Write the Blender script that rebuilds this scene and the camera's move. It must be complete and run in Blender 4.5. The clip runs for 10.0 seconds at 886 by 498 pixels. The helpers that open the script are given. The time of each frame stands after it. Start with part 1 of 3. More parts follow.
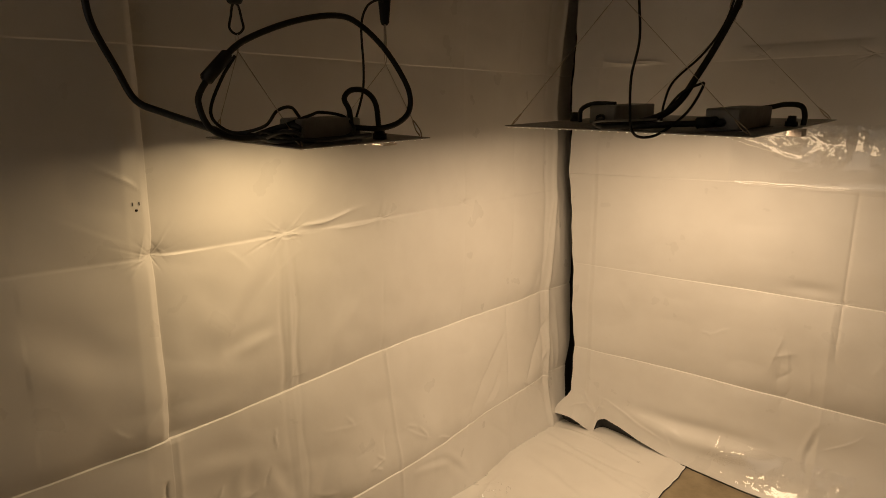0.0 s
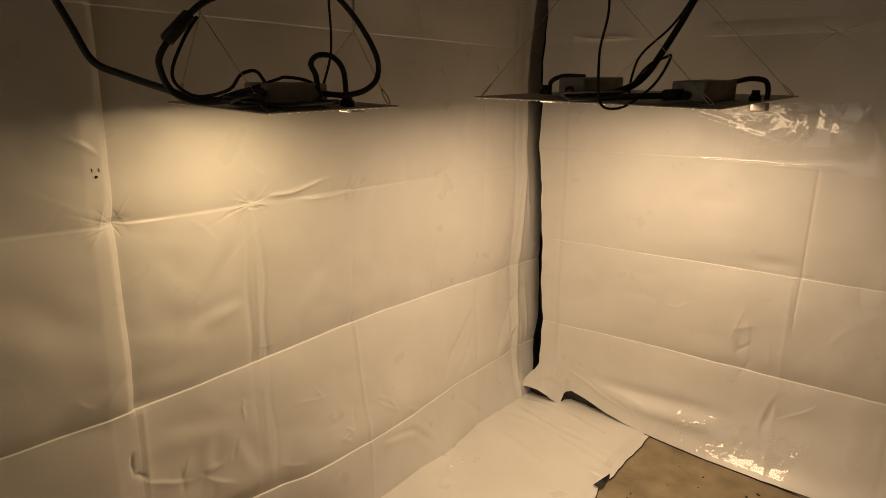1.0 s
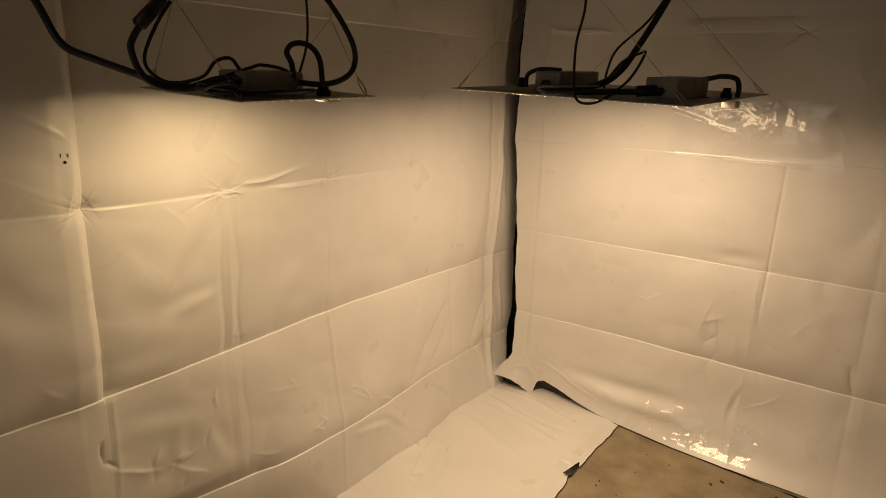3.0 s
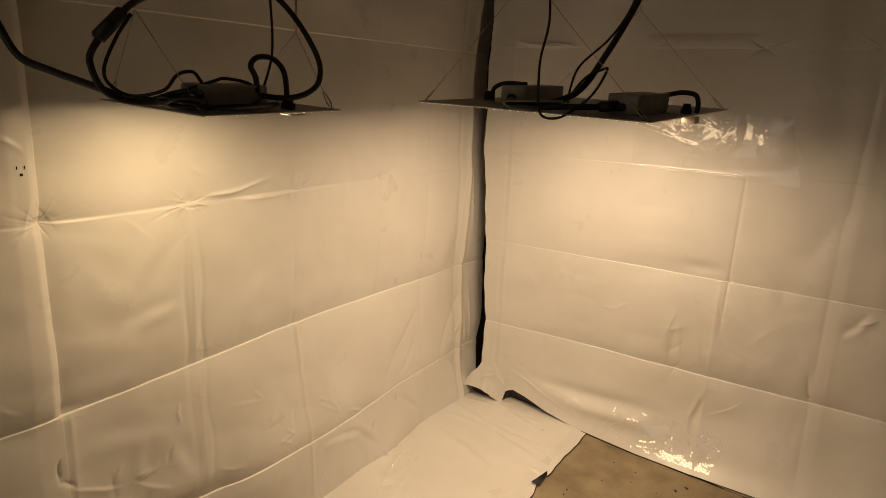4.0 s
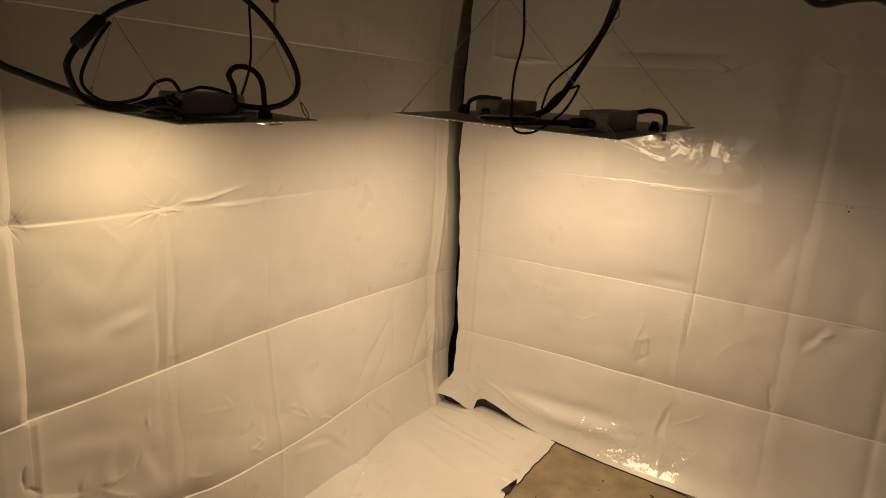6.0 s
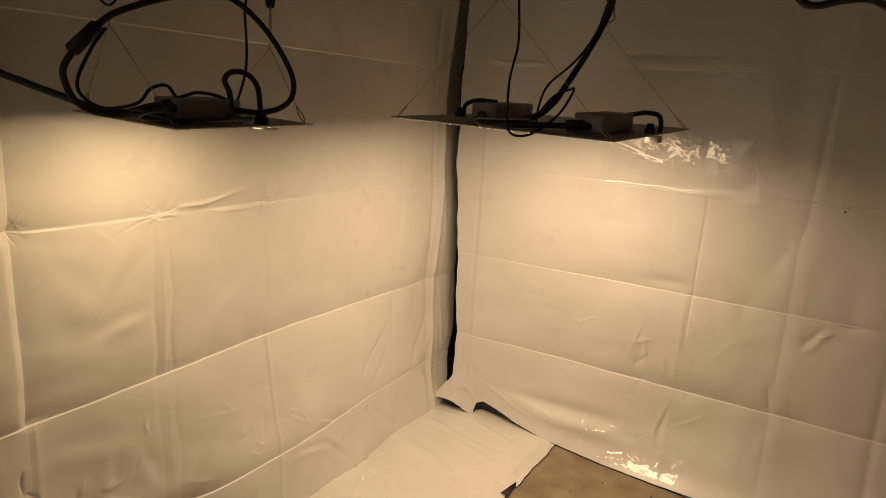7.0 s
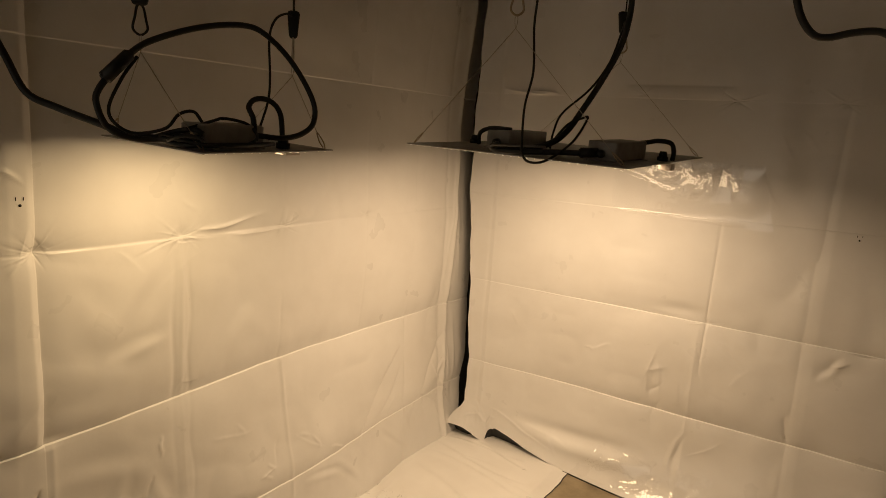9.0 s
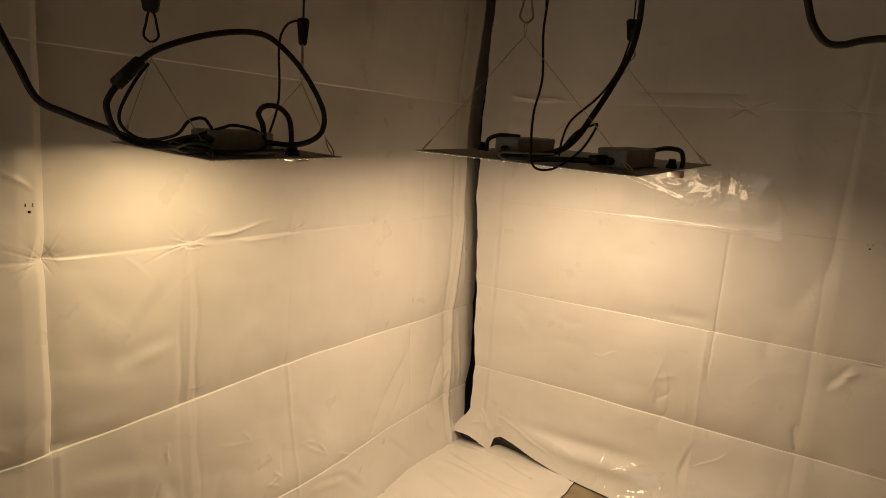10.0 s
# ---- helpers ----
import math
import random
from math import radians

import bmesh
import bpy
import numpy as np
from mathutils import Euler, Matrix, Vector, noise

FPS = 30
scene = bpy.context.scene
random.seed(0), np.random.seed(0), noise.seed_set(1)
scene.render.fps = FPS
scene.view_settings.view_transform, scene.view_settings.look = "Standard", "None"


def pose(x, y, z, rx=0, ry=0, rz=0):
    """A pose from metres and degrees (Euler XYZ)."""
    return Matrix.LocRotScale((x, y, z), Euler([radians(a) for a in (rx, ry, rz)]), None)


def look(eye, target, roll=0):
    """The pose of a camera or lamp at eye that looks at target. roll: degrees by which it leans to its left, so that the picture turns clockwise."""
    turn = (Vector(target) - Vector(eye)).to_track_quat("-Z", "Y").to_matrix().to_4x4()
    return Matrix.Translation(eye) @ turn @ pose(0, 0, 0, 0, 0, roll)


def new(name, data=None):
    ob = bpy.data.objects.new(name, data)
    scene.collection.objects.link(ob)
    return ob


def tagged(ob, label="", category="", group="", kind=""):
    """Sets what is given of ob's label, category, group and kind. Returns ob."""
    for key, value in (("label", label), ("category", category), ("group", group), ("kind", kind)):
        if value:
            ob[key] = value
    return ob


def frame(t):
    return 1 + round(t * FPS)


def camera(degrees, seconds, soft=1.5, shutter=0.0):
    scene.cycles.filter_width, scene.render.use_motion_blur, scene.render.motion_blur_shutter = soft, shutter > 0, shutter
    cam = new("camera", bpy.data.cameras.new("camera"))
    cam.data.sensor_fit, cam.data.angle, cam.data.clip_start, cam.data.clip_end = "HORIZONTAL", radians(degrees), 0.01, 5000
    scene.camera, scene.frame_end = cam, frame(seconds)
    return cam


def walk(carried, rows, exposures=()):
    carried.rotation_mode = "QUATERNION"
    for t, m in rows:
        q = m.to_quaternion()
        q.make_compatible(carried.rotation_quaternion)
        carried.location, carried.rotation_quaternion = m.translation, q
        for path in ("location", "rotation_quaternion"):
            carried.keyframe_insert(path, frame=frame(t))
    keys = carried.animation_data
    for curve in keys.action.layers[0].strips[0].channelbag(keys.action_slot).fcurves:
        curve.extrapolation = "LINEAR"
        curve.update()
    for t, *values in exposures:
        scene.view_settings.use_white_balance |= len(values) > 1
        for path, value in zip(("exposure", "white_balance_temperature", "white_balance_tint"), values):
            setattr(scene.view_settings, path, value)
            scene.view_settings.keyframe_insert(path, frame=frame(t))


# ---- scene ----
cam = camera(70.9, 10.0, soft=0.5)
PATH = [
    (0, (1.158, -2.127, 1.185), (-0.078, -0.605, 0.791), -0.3),
    (0.5, (1.165, -2.121, 1.167), (0.011, -0.556, 0.695), 0.3),
    (1, (1.166, -2.126, 1.168), (0.01, -0.56, 0.708), 0.5),
    (1.5, (1.171, -2.132, 1.167), (0.03, -0.558, 0.697), 0.6),
    (2, (1.169, -2.135, 1.172), (0.065, -0.544, 0.67), 1.4),
    (2.5, (1.169, -2.133, 1.17), (0.065, -0.543, 0.67), 1.8),
    (4, (1.182, -2.125, 1.186), (0.165, -0.467, 0.719), 2.3),
    (4.5, (1.192, -2.127, 1.187), (0.199, -0.451, 0.733), 3.3),
    (5, (1.197, -2.134, 1.186), (0.222, -0.455, 0.703), 3.5),
    (5.5, (1.193, -2.142, 1.193), (0.234, -0.444, 0.749), 3.9),
    (7, (1.202, -2.141, 1.194), (0.249, -0.435, 0.769), 3.3),
    (7.5, (1.199, -2.151, 1.194), (0.213, -0.456, 0.802), 3.5),
    (8, (1.195, -2.162, 1.193), (0.218, -0.456, 0.822), 4.2),
    (8.5, (1.204, -2.162, 1.189), (0.233, -0.451, 0.827), 3.5),
    (9, (1.202, -2.161, 1.191), (0.208, -0.46, 0.849), 3.6),
    (9.5, (1.19, -2.159, 1.191), (0.197, -0.454, 0.863), 3.4),
    (10, (1.191, -2.161, 1.191), (0.183, -0.464, 0.869), 3.7),
]
walk(cam, [(t, look(eye, target, roll)) for t, eye, target, roll in PATH],
     exposures=[(0, -0.06), (2.5, 0.04), (4.5, 0.08), (7.0, 0.12), (10.0, 0.18)])

# ---- light ----
# added fill: enters only by the opening in the unseen south wall
world = bpy.data.worlds.new("world")
scene.world = world
world.use_nodes = True
world.node_tree.nodes["Background"].inputs[0].default_value = (1.0, 0.84, 0.66, 1)
world.node_tree.nodes["Background"].inputs[1].default_value = 0.74

# corners of the two lamp boards (left front, right front, right back)
P1A, P1B, P1C = Vector((0.14, -1.53, 1.164)), Vector((0.40, -1.53, 1.150)), Vector((0.40, -1.23, 1.160))
P2A, P2B, P2C = Vector((0.35, -0.90, 1.180)), Vector((0.89, -0.93, 1.160)), Vector((0.92, -0.28, 1.190))


def board_frame(a, b, c):
    """Pose at the board's middle: x along its front edge, z up; and its two lengths."""
    u = (b - a).normalized()
    w = u.cross(c - b).normalized()
    v = w.cross(u)
    m = Matrix((u, v, w)).transposed().to_4x4()
    return Matrix.Translation((a + c) / 2) @ m, (b - a).length, (c - b).length


M1, L1, W1 = board_frame(P1A, P1B, P1C)
M2, L2, W2 = board_frame(P2A, P2B, P2C)


def led_lamp(m, sx, sy, watts, colour, spread):
    data = bpy.data.lights.new("led_light", "AREA")
    data.shape, data.size, data.size_y = "RECTANGLE", sx, sy
    data.energy, data.color, data.spread = watts, colour, radians(spread)
    ob = new("led_light", data)
    ob.matrix_world = m @ pose(0, 0, -0.006)
    return ob


led_lamp(M1, L1 - 0.03, W1 - 0.03, 2.05, (1.0, 0.70, 0.37), 174)
led_lamp(M2, L2 - 0.04, W2 - 0.04, 8.1, (1.0, 0.70, 0.42), 172)


# ---- materials ----
def material(name, colour, rough, metal=0.0, spec=0.5):
    m = bpy.data.materials.new(name)
    m.use_nodes = True
    b = m.node_tree.nodes["Principled BSDF"]
    b.inputs["Base Color"].default_value = (*colour, 1)
    b.inputs["Roughness"].default_value = rough
    b.inputs["Metallic"].default_value = metal
    b.inputs["Specular IOR Level"].default_value = spec
    return m


def node(m, kind, **values):
    n = m.node_tree.nodes.new(kind)
    for k, v in values.items():
        n.inputs[k].default_value = v
    return n


def vary(m, scale, dark, light, low=0.35, high=0.65, detail=6.0, rough=None, bump=0.0, bump_scale=None):
    """Two scales of variation: colour between dark and light, roughness, and fine relief."""
    t = m.node_tree
    b = t.nodes["Principled BSDF"]
    co = t.nodes.new("ShaderNodeTexCoord")
    n = node(m, "ShaderNodeTexNoise", Scale=scale, Detail=detail, Roughness=0.6)
    t.links.new(co.outputs["Object"], n.inputs["Vector"])
    ramp = t.nodes.new("ShaderNodeValToRGB")
    ramp.color_ramp.elements[0].position, ramp.color_ramp.elements[1].position = low, high
    ramp.color_ramp.elements[0].color, ramp.color_ramp.elements[1].color = (*dark, 1), (*light, 1)
    t.links.new(n.outputs["Fac"], ramp.inputs["Fac"])
    t.links.new(ramp.outputs["Color"], b.inputs["Base Color"])
    if rough:
        r = t.nodes.new("ShaderNodeMapRange")
        r.inputs["To Min"].default_value, r.inputs["To Max"].default_value = rough
        n2 = node(m, "ShaderNodeTexNoise", Scale=scale * 2.7, Detail=4.0)
        t.links.new(co.outputs["Object"], n2.inputs["Vector"])
        t.links.new(n2.outputs["Fac"], r.inputs["Value"])
        t.links.new(r.outputs["Result"], b.inputs["Roughness"])
    if bump:
        n3 = node(m, "ShaderNodeTexNoise", Scale=bump_scale or scale * 8, Detail=5.0, Roughness=0.65)
        t.links.new(co.outputs["Object"], n3.inputs["Vector"])
        bm = node(m, "ShaderNodeBump", Strength=bump, Distance=0.002)
        t.links.new(n3.outputs["Fac"], bm.inputs["Height"])
        t.links.new(bm.outputs["Normal"], b.inputs["Normal"])
    return m


FILM = vary(material("white_film", (0.8, 0.78, 0.75), 0.34), 3.0, (0.76, 0.74, 0.71), (0.82, 0.805, 0.78),
            rough=(0.22, 0.38), bump=0.10, bump_scale=55)
# the film's black back; also stands in for shade in the corner and along the foot
FILM_BACK_AND_SHADE = material("black_film_back_and_shade", (0.012, 0.012, 0.013), 0.4)
CONCRETE = vary(material("brown_floor", (0.3, 0.22, 0.14), 0.7), 7.0, (0.19, 0.15, 0.09), (0.38, 0.31, 0.20),
                low=0.3, high=0.7, detail=10.0, rough=(0.45, 0.75), bump=0.35, bump_scale=90)
stain_at = node(CONCRETE, "ShaderNodeVectorMath")
stain_at.operation = "DISTANCE"
stain_co, stain_noise = CONCRETE.node_tree.nodes.new("ShaderNodeTexCoord"), node(CONCRETE, "ShaderNodeTexNoise", Scale=9.0, Detail=5.0)
stain_push = node(CONCRETE, "ShaderNodeVectorMath")
stain_push.operation = "MULTIPLY_ADD"
stain_push.inputs[1].default_value = (0.16, 0.16, 0.0)
stain_at.inputs[1].default_value = (0.89, -0.36, 0.0)
stain_edge = node(CONCRETE, "ShaderNodeMapRange")
stain_edge.inputs[1].default_value, stain_edge.inputs[2].default_value = 0.055, 0.075
stain_edge.inputs[3].default_value, stain_edge.inputs[4].default_value = 0.75, 0.0
stain_mix = CONCRETE.node_tree.nodes.new("ShaderNodeMixRGB")
stain_mix.inputs[2].default_value = (0.30, 0.28, 0.235, 1)
stain_base = CONCRETE.node_tree.nodes["Principled BSDF"].inputs["Base Color"]
for a, b in ((stain_base.links[0].from_socket, stain_mix.inputs[1]), (stain_co.outputs["Object"], stain_noise.inputs["Vector"]), (stain_noise.outputs["Color"], stain_push.inputs[0]),
             (stain_co.outputs["Object"], stain_push.inputs[2]), (stain_push.outputs[0], stain_at.inputs[0]), (stain_at.outputs["Value"], stain_edge.inputs[0]),
             (stain_edge.outputs[0], stain_mix.inputs[0]), (stain_mix.outputs[0], stain_base)):
    CONCRETE.node_tree.links.new(a, b)
PLASTER = vary(material("wall_paint", (0.7, 0.68, 0.64), 0.8), 2.0, (0.62, 0.6, 0.56), (0.72, 0.7, 0.66), bump=0.2, bump_scale=120)
# for the unseen east and south walls, dark so that little light bounces back
DARK_WALL = vary(material("unseen_dark_wall", (0.22, 0.18, 0.14), 0.8), 2.0, (0.17, 0.14, 0.11), (0.26, 0.21, 0.16), bump=0.2, bump_scale=120)
GREY_PAINT = vary(material("grey_ceiling_paint", (0.45, 0.43, 0.4), 0.8), 2.0, (0.40, 0.38, 0.35), (0.5, 0.48, 0.44), bump=0.2, bump_scale=120)
ALU = vary(material("grey_aluminium", (0.36, 0.35, 0.33), 0.5, 0.6), 14, (0.28, 0.27, 0.26), (0.38, 0.37, 0.35), rough=(0.4, 0.6))
WHITE_PCB = material("white_board_mask", (0.85, 0.85, 0.83), 0.5)
DRIVER = vary(material("driver_case", (0.32, 0.31, 0.29), 0.5, 0.3), 25, (0.27, 0.26, 0.245), (0.36, 0.35, 0.33), rough=(0.45, 0.65), bump=0.1, bump_scale=300)
RUBBER = vary(material("black_rubber", (0.012, 0.012, 0.012), 0.5), 30, (0.009, 0.009, 0.009), (0.018, 0.017, 0.016), rough=(0.38, 0.6))
NYLON = material("black_nylon", (0.01, 0.01, 0.01), 0.6)
GREY_CORD = material("grey_cord", (0.22, 0.21, 0.2), 0.45)
STEEL = vary(material("steel", (0.5, 0.46, 0.4), 0.35, 1.0), 40, (0.4, 0.36, 0.3), (0.6, 0.56, 0.5), rough=(0.25, 0.45))
BRASSY = material("brass_hook", (0.46, 0.38, 0.28), 0.35, 1.0)
WHITE_PLASTIC = material("white_plastic", (0.75, 0.66, 0.6), 0.45)
HOLE = material("dark_hole", (0.01, 0.008, 0.006), 0.8)
DIRT = material("dirt_crumb", (0.05, 0.035, 0.02), 0.9)

DIODE = bpy.data.materials.new("led_diode")
DIODE.use_nodes = True
DIODE.node_tree.nodes["Principled BSDF"].inputs["Emission Color"].default_value = (1.0, 0.8, 0.52, 1)
DIODE.node_tree.nodes["Principled BSDF"].inputs["Emission Strength"].default_value = 2.6

CLEAR = bpy.data.materials.new("clear_tape_film")
CLEAR.use_nodes = True
CLEAR.node_tree.nodes.remove(CLEAR.node_tree.nodes["Principled BSDF"])
tape_clear = node(CLEAR, "ShaderNodeBsdfTransparent", Color=(1, 1, 1, 1))
tape_gloss = node(CLEAR, "ShaderNodeBsdfGlossy", Color=(1, 1, 1, 1), Roughness=0.02)
tape_mix = CLEAR.node_tree.nodes.new("ShaderNodeMixShader")
tape_mix.inputs[0].default_value = 0.085
for a, b in ((tape_clear.outputs[0], tape_mix.inputs[1]), (tape_gloss.outputs[0], tape_mix.inputs[2]),
             (tape_mix.outputs[0], CLEAR.node_tree.nodes["Material Output"].inputs["Surface"])):
    CLEAR.node_tree.links.new(a, b)


# ---- builders ----
def part(name, bm, mat, parent=None, label="", smooth=True):
    me = bpy.data.meshes.new(name)
    bm.to_mesh(me)
    bm.free()
    me.materials.append(mat)
    if smooth:
        me.polygons.foreach_set("use_smooth", [True] * len(me.polygons))
    ob = new(name, me)
    if parent:
        ob.parent = parent
    if label:
        tagged(ob, label)
    return ob


def empty(name, m=None):
    ob = new(name)
    ob.empty_display_size = 0.05
    if m:
        ob.matrix_world = m
    return ob


def box(bm, m, sx, sy, sz, bevel=0.0):
    made = bmesh.ops.create_cube(bm, size=1.0, matrix=m @ Matrix.Diagonal((sx, sy, sz, 1)))
    if bevel:
        edges = list({e for v in made["verts"] for e in v.link_edges})
        bmesh.ops.bevel(bm, geom=edges, offset=bevel, segments=2, affect="EDGES", profile=0.5)
    return bm


def cyl(bm, m, r, h, r2=None, seg=16):
    bmesh.ops.create_cone(bm, cap_ends=True, segments=seg, radius1=r, radius2=r if r2 is None else r2, depth=h, matrix=m)
    return bm


def smooth_line(pts, sub=7, closed=False):
    p = [Vector(q) for q in pts]
    out, n = [], len(p)
    for i in range(n if closed else n - 1):
        if closed:
            a, b, c, d = p[i - 1], p[i], p[(i + 1) % n], p[(i + 2) % n]
        else:
            b, c = p[i], p[i + 1]
            a = p[i - 1] if i else b * 2 - c
            d = p[i + 2] if i + 2 < n else c * 2 - b
        for k in range(sub):
            s = k / sub
            out.append(0.5 * (2 * b + (c - a) * s + (2 * a - 5 * b + 4 * c - d) * s * s + (3 * b - a - 3 * c + d) * s ** 3))
    if not closed:
        out.append(p[-1])
    return out


def tube(bm, pts, r, seg=10, sub=7, closed=False):
    line = smooth_line(pts, sub, closed) if sub > 1 else [Vector(q) for q in pts]
    n = len(line)
    rings, up = [], None
    for i, q in enumerate(line):
        a, b = (line[i - 1], line[(i + 1) % n]) if closed else (line[max(i - 1, 0)], line[min(i + 1, n - 1)])
        d = (b - a).normalized()
        up = d.orthogonal() if up is None else up - d * up.dot(d)
        up.normalize()
        side = d.cross(up)
        rings.append([bm.verts.new(q + (up * math.cos(t) + side * math.sin(t)) * r)
                      for t in (2 * math.pi * k / seg for k in range(seg))])
    for i in range(n if closed else n - 1):
        ra, rb = rings[i], rings[(i + 1) % n]
        for k in range(seg):
            bm.faces.new((ra[k], ra[(k + 1) % seg], rb[(k + 1) % seg], rb[k]))
    if not closed:
        bm.faces.new(rings[0][::-1])
        bm.faces.new(rings[-1])
    return bm


def between(a, b):
    """Pose at the middle of a and b with z along the line, and its length."""
    a, b = Vector(a), Vector(b)
    return Matrix.Translation((a + b) / 2) @ (b - a).to_track_quat("Z", "Y").to_matrix().to_4x4(), (b - a).length


# ---- film relief ----
rng = np.random.default_rng(7)


def value_noise(u, v, size, seed):
    """Smooth noise of -1 to 1 with lumps of the given size in metres."""
    g = np.random.default_rng(seed).uniform(-1, 1, (128, 128))
    a, b = u / size + 40, v / size + 40
    i, j = np.floor(a).astype(int), np.floor(b).astype(int)
    s, t = a - i, b - j
    s, t = s * s * s * (s * (6 * s - 15) + 10), t * t * t * (t * (6 * t - 15) + 10)
    i, j = i % 127, j % 127
    return (g[i, j] * (1 - s) + g[i + 1, j] * s) * (1 - t) + (g[i, j + 1] * (1 - s) + g[i + 1, j + 1] * s) * t


def ease(x, a, b):
    t = np.clip((x - a) / (b - a), 0, 1)
    return t * t * (3 - 2 * t)


def ledge(d, back, out, wide_up, wide_down, edge):
    """Profile across a pressed fold: above it the film sinks back, below it stands out."""
    k = ease(d, -edge / 2, edge / 2)
    return -back * np.exp(-np.maximum(d, 0) / wide_up) * k + out * np.exp(np.minimum(d, 0) / wide_down) * (1 - k)


def crease(d, back, lip, up, down, edge):
    """A pressed fold: the film sinks towards it from above, steps out by a thin lip, and swells again below."""
    k = ease(d, -edge / 2, edge / 2)
    return -back * np.exp(-np.maximum(d, 0) / up) * k - (back - lip) * np.exp(np.minimum(d, 0) / down) * (1 - k)


def furrow(d, depth, wide):
    return -depth / (1 + (d / wide) ** 2)


def wrinkle(u, v, p, q, wide, high, step=False):
    """A crease from p to q that fades at both ends; step: one side stands proud of the other."""
    dx, dy = q[0] - p[0], q[1] - p[1]
    n = math.hypot(dx, dy)
    along = ((u - p[0]) * dx + (v - p[1]) * dy) / n
    off = ((u - p[0]) * dy - (v - p[1]) * dx) / n
    k = 2 * along / n - 1
    off = off + n * 0.06 * math.sin(37.0 * p[0] + 91.0 * q[1]) * (1 - k * k)
    off = off + min(0.07 * n, 0.0035) * value_noise(u, v, max(0.35 * n, 0.012), int(abs(p[0] * 977 + q[1] * 3313)) % 900 + 3)
    fade = np.clip(1 - k * k, 0, 1) ** 1.3
    if not step:
        shape = np.exp(-np.sqrt((off / wide) ** 2 + 0.01))
    elif wide >= 0.012:
        shape = off / wide * np.exp(-(off / wide) ** 2) * 1.3
    else:
        shape = np.where(off > 0, np.exp(-off / (2.2 * wide)), np.exp(np.minimum(off, 0) / (0.35 * wide))) * 0.7
    return high * fade * shape


def pucker(u, v, c, reach, high, rays, seed):
    """Crisp creases that run out from a pinched point, most of them along the fold."""
    r = np.random.default_rng(seed)
    du, dv = u - c[0], v - c[1]
    h = -0.5 * high * np.exp(-(du ** 2 + dv ** 2) / (0.10 * reach) ** 2)
    for k in range(rays):
        t = 2 * math.pi * (k + r.uniform(-0.4, 0.4)) / rays
        t = math.atan2(0.55 * math.sin(t), math.cos(t))
        n = reach * r.uniform(0.35, 1.0) * (0.55 + 0.45 * abs(math.cos(t)))
        along, off = du * math.cos(t) + dv * math.sin(t), dv * math.cos(t) - du * math.sin(t)
        a = np.clip(along / n, 0, 1)
        w = 0.0020 + 0.035 * n * a
        h = h + high * r.uniform(0.15, 0.42) * r.choice((-1, 1)) * np.clip(a * 6, 0, 1) * (1 - a) ** 1.5 * np.clip(1 - np.abs(off + 0.015 * n * np.sin(a * 5 + k)) / w, 0, 1)
    return h


def nicks(u, v, c, spread, count, high, seed, lean=0.0):
    """Short crisp creases scattered round a place, leaning about the given angle in degrees."""
    r = np.random.default_rng(seed)
    h = 0.0 * u
    for k in range(count):
        x, y = c[0] + spread[0] * r.normal(0, 0.6), c[1] + spread[1] * r.normal(0, 0.6)
        t, n = radians(lean + r.normal(0, 38)), r.uniform(0.018, 0.06)
        p, q = (x - n * math.cos(t), y - n * math.sin(t)), (x + n * math.cos(t), y + n * math.sin(t))
        h = h + wrinkle(u, v, p, q, r.uniform(0.004, 0.011), high * r.uniform(-1, 1), k % 3 > 0)
    return h


def facets(u, v, size, seed, soft=0.0):
    """Film creased into facets: sharp ridges between smooth faces, slanted at random."""
    t = np.random.default_rng(seed).uniform(0, math.pi)
    a, b = u * math.cos(t) + v * math.sin(t), v * math.cos(t) - u * math.sin(t)
    w = 0.35 * size * value_noise(a, b, size * 1.3, seed + 500)
    return np.sqrt(value_noise(a + w, b - w, size, seed + 100) ** 2 + soft) + 0.45 * np.sqrt(value_noise(a - w, b * 1.3, size * 0.47, seed + 200) ** 2 + soft * 2)


def sheet(name, us, vs, place, mat, parent=None, label=""):
    """A film sheet: a grid of us by vs whose points place(u, v) gives."""
    u, v = np.meshgrid(us, vs, indexing="ij")
    x, y, z = place(u, v)
    co = np.stack([x, y, z], -1).reshape(-1, 3)
    a, b = len(us), len(vs)
    i = np.arange(a * b).reshape(a, b)
    f = np.stack([i[:-1, :-1], i[1:, :-1], i[1:, 1:], i[:-1, 1:]], -1).reshape(-1, 4)
    me = bpy.data.meshes.new(name)
    me.from_pydata(co.tolist(), [], f.tolist())
    me.materials.append(mat)
    me.polygons.foreach_set("use_smooth", [True] * len(me.polygons))
    ob = new(name, me)
    if parent:
        ob.parent = parent
    if label:
        tagged(ob, label)
    return ob


# ---- the room ----
def slab(name, lo, hi, mat, label, category):
    c = [(a + b) / 2 for a, b in zip(lo, hi)]
    ob = part(name, box(bmesh.new(), Matrix.Translation(c), *[b - a for a, b in zip(lo, hi)]), mat, smooth=False)
    return tagged(ob, label, category, kind="structure")


slab("floor", (-0.13, -4.5, -0.1), (4.0, 0.25, 0.0), CONCRETE, "bare brown concrete floor with dirt crumbs", "floor")
slab("wall_west", (-0.13, -4.5, 0.0), (-0.07, 0.25, 2.4), PLASTER, "painted wall behind the white film", "wall")
slab("wall_north", (-0.07, 0.15, 0.0), (4.0, 0.25, 2.4), PLASTER, "painted wall behind the white film", "wall")
# added out of view, set far off and dark to limit bounce
slab("wall_east", (4.0, -4.5, 0.0), (4.1, 0.15, 2.4), DARK_WALL, "unseen dark wall that keeps bounced light down", "wall")
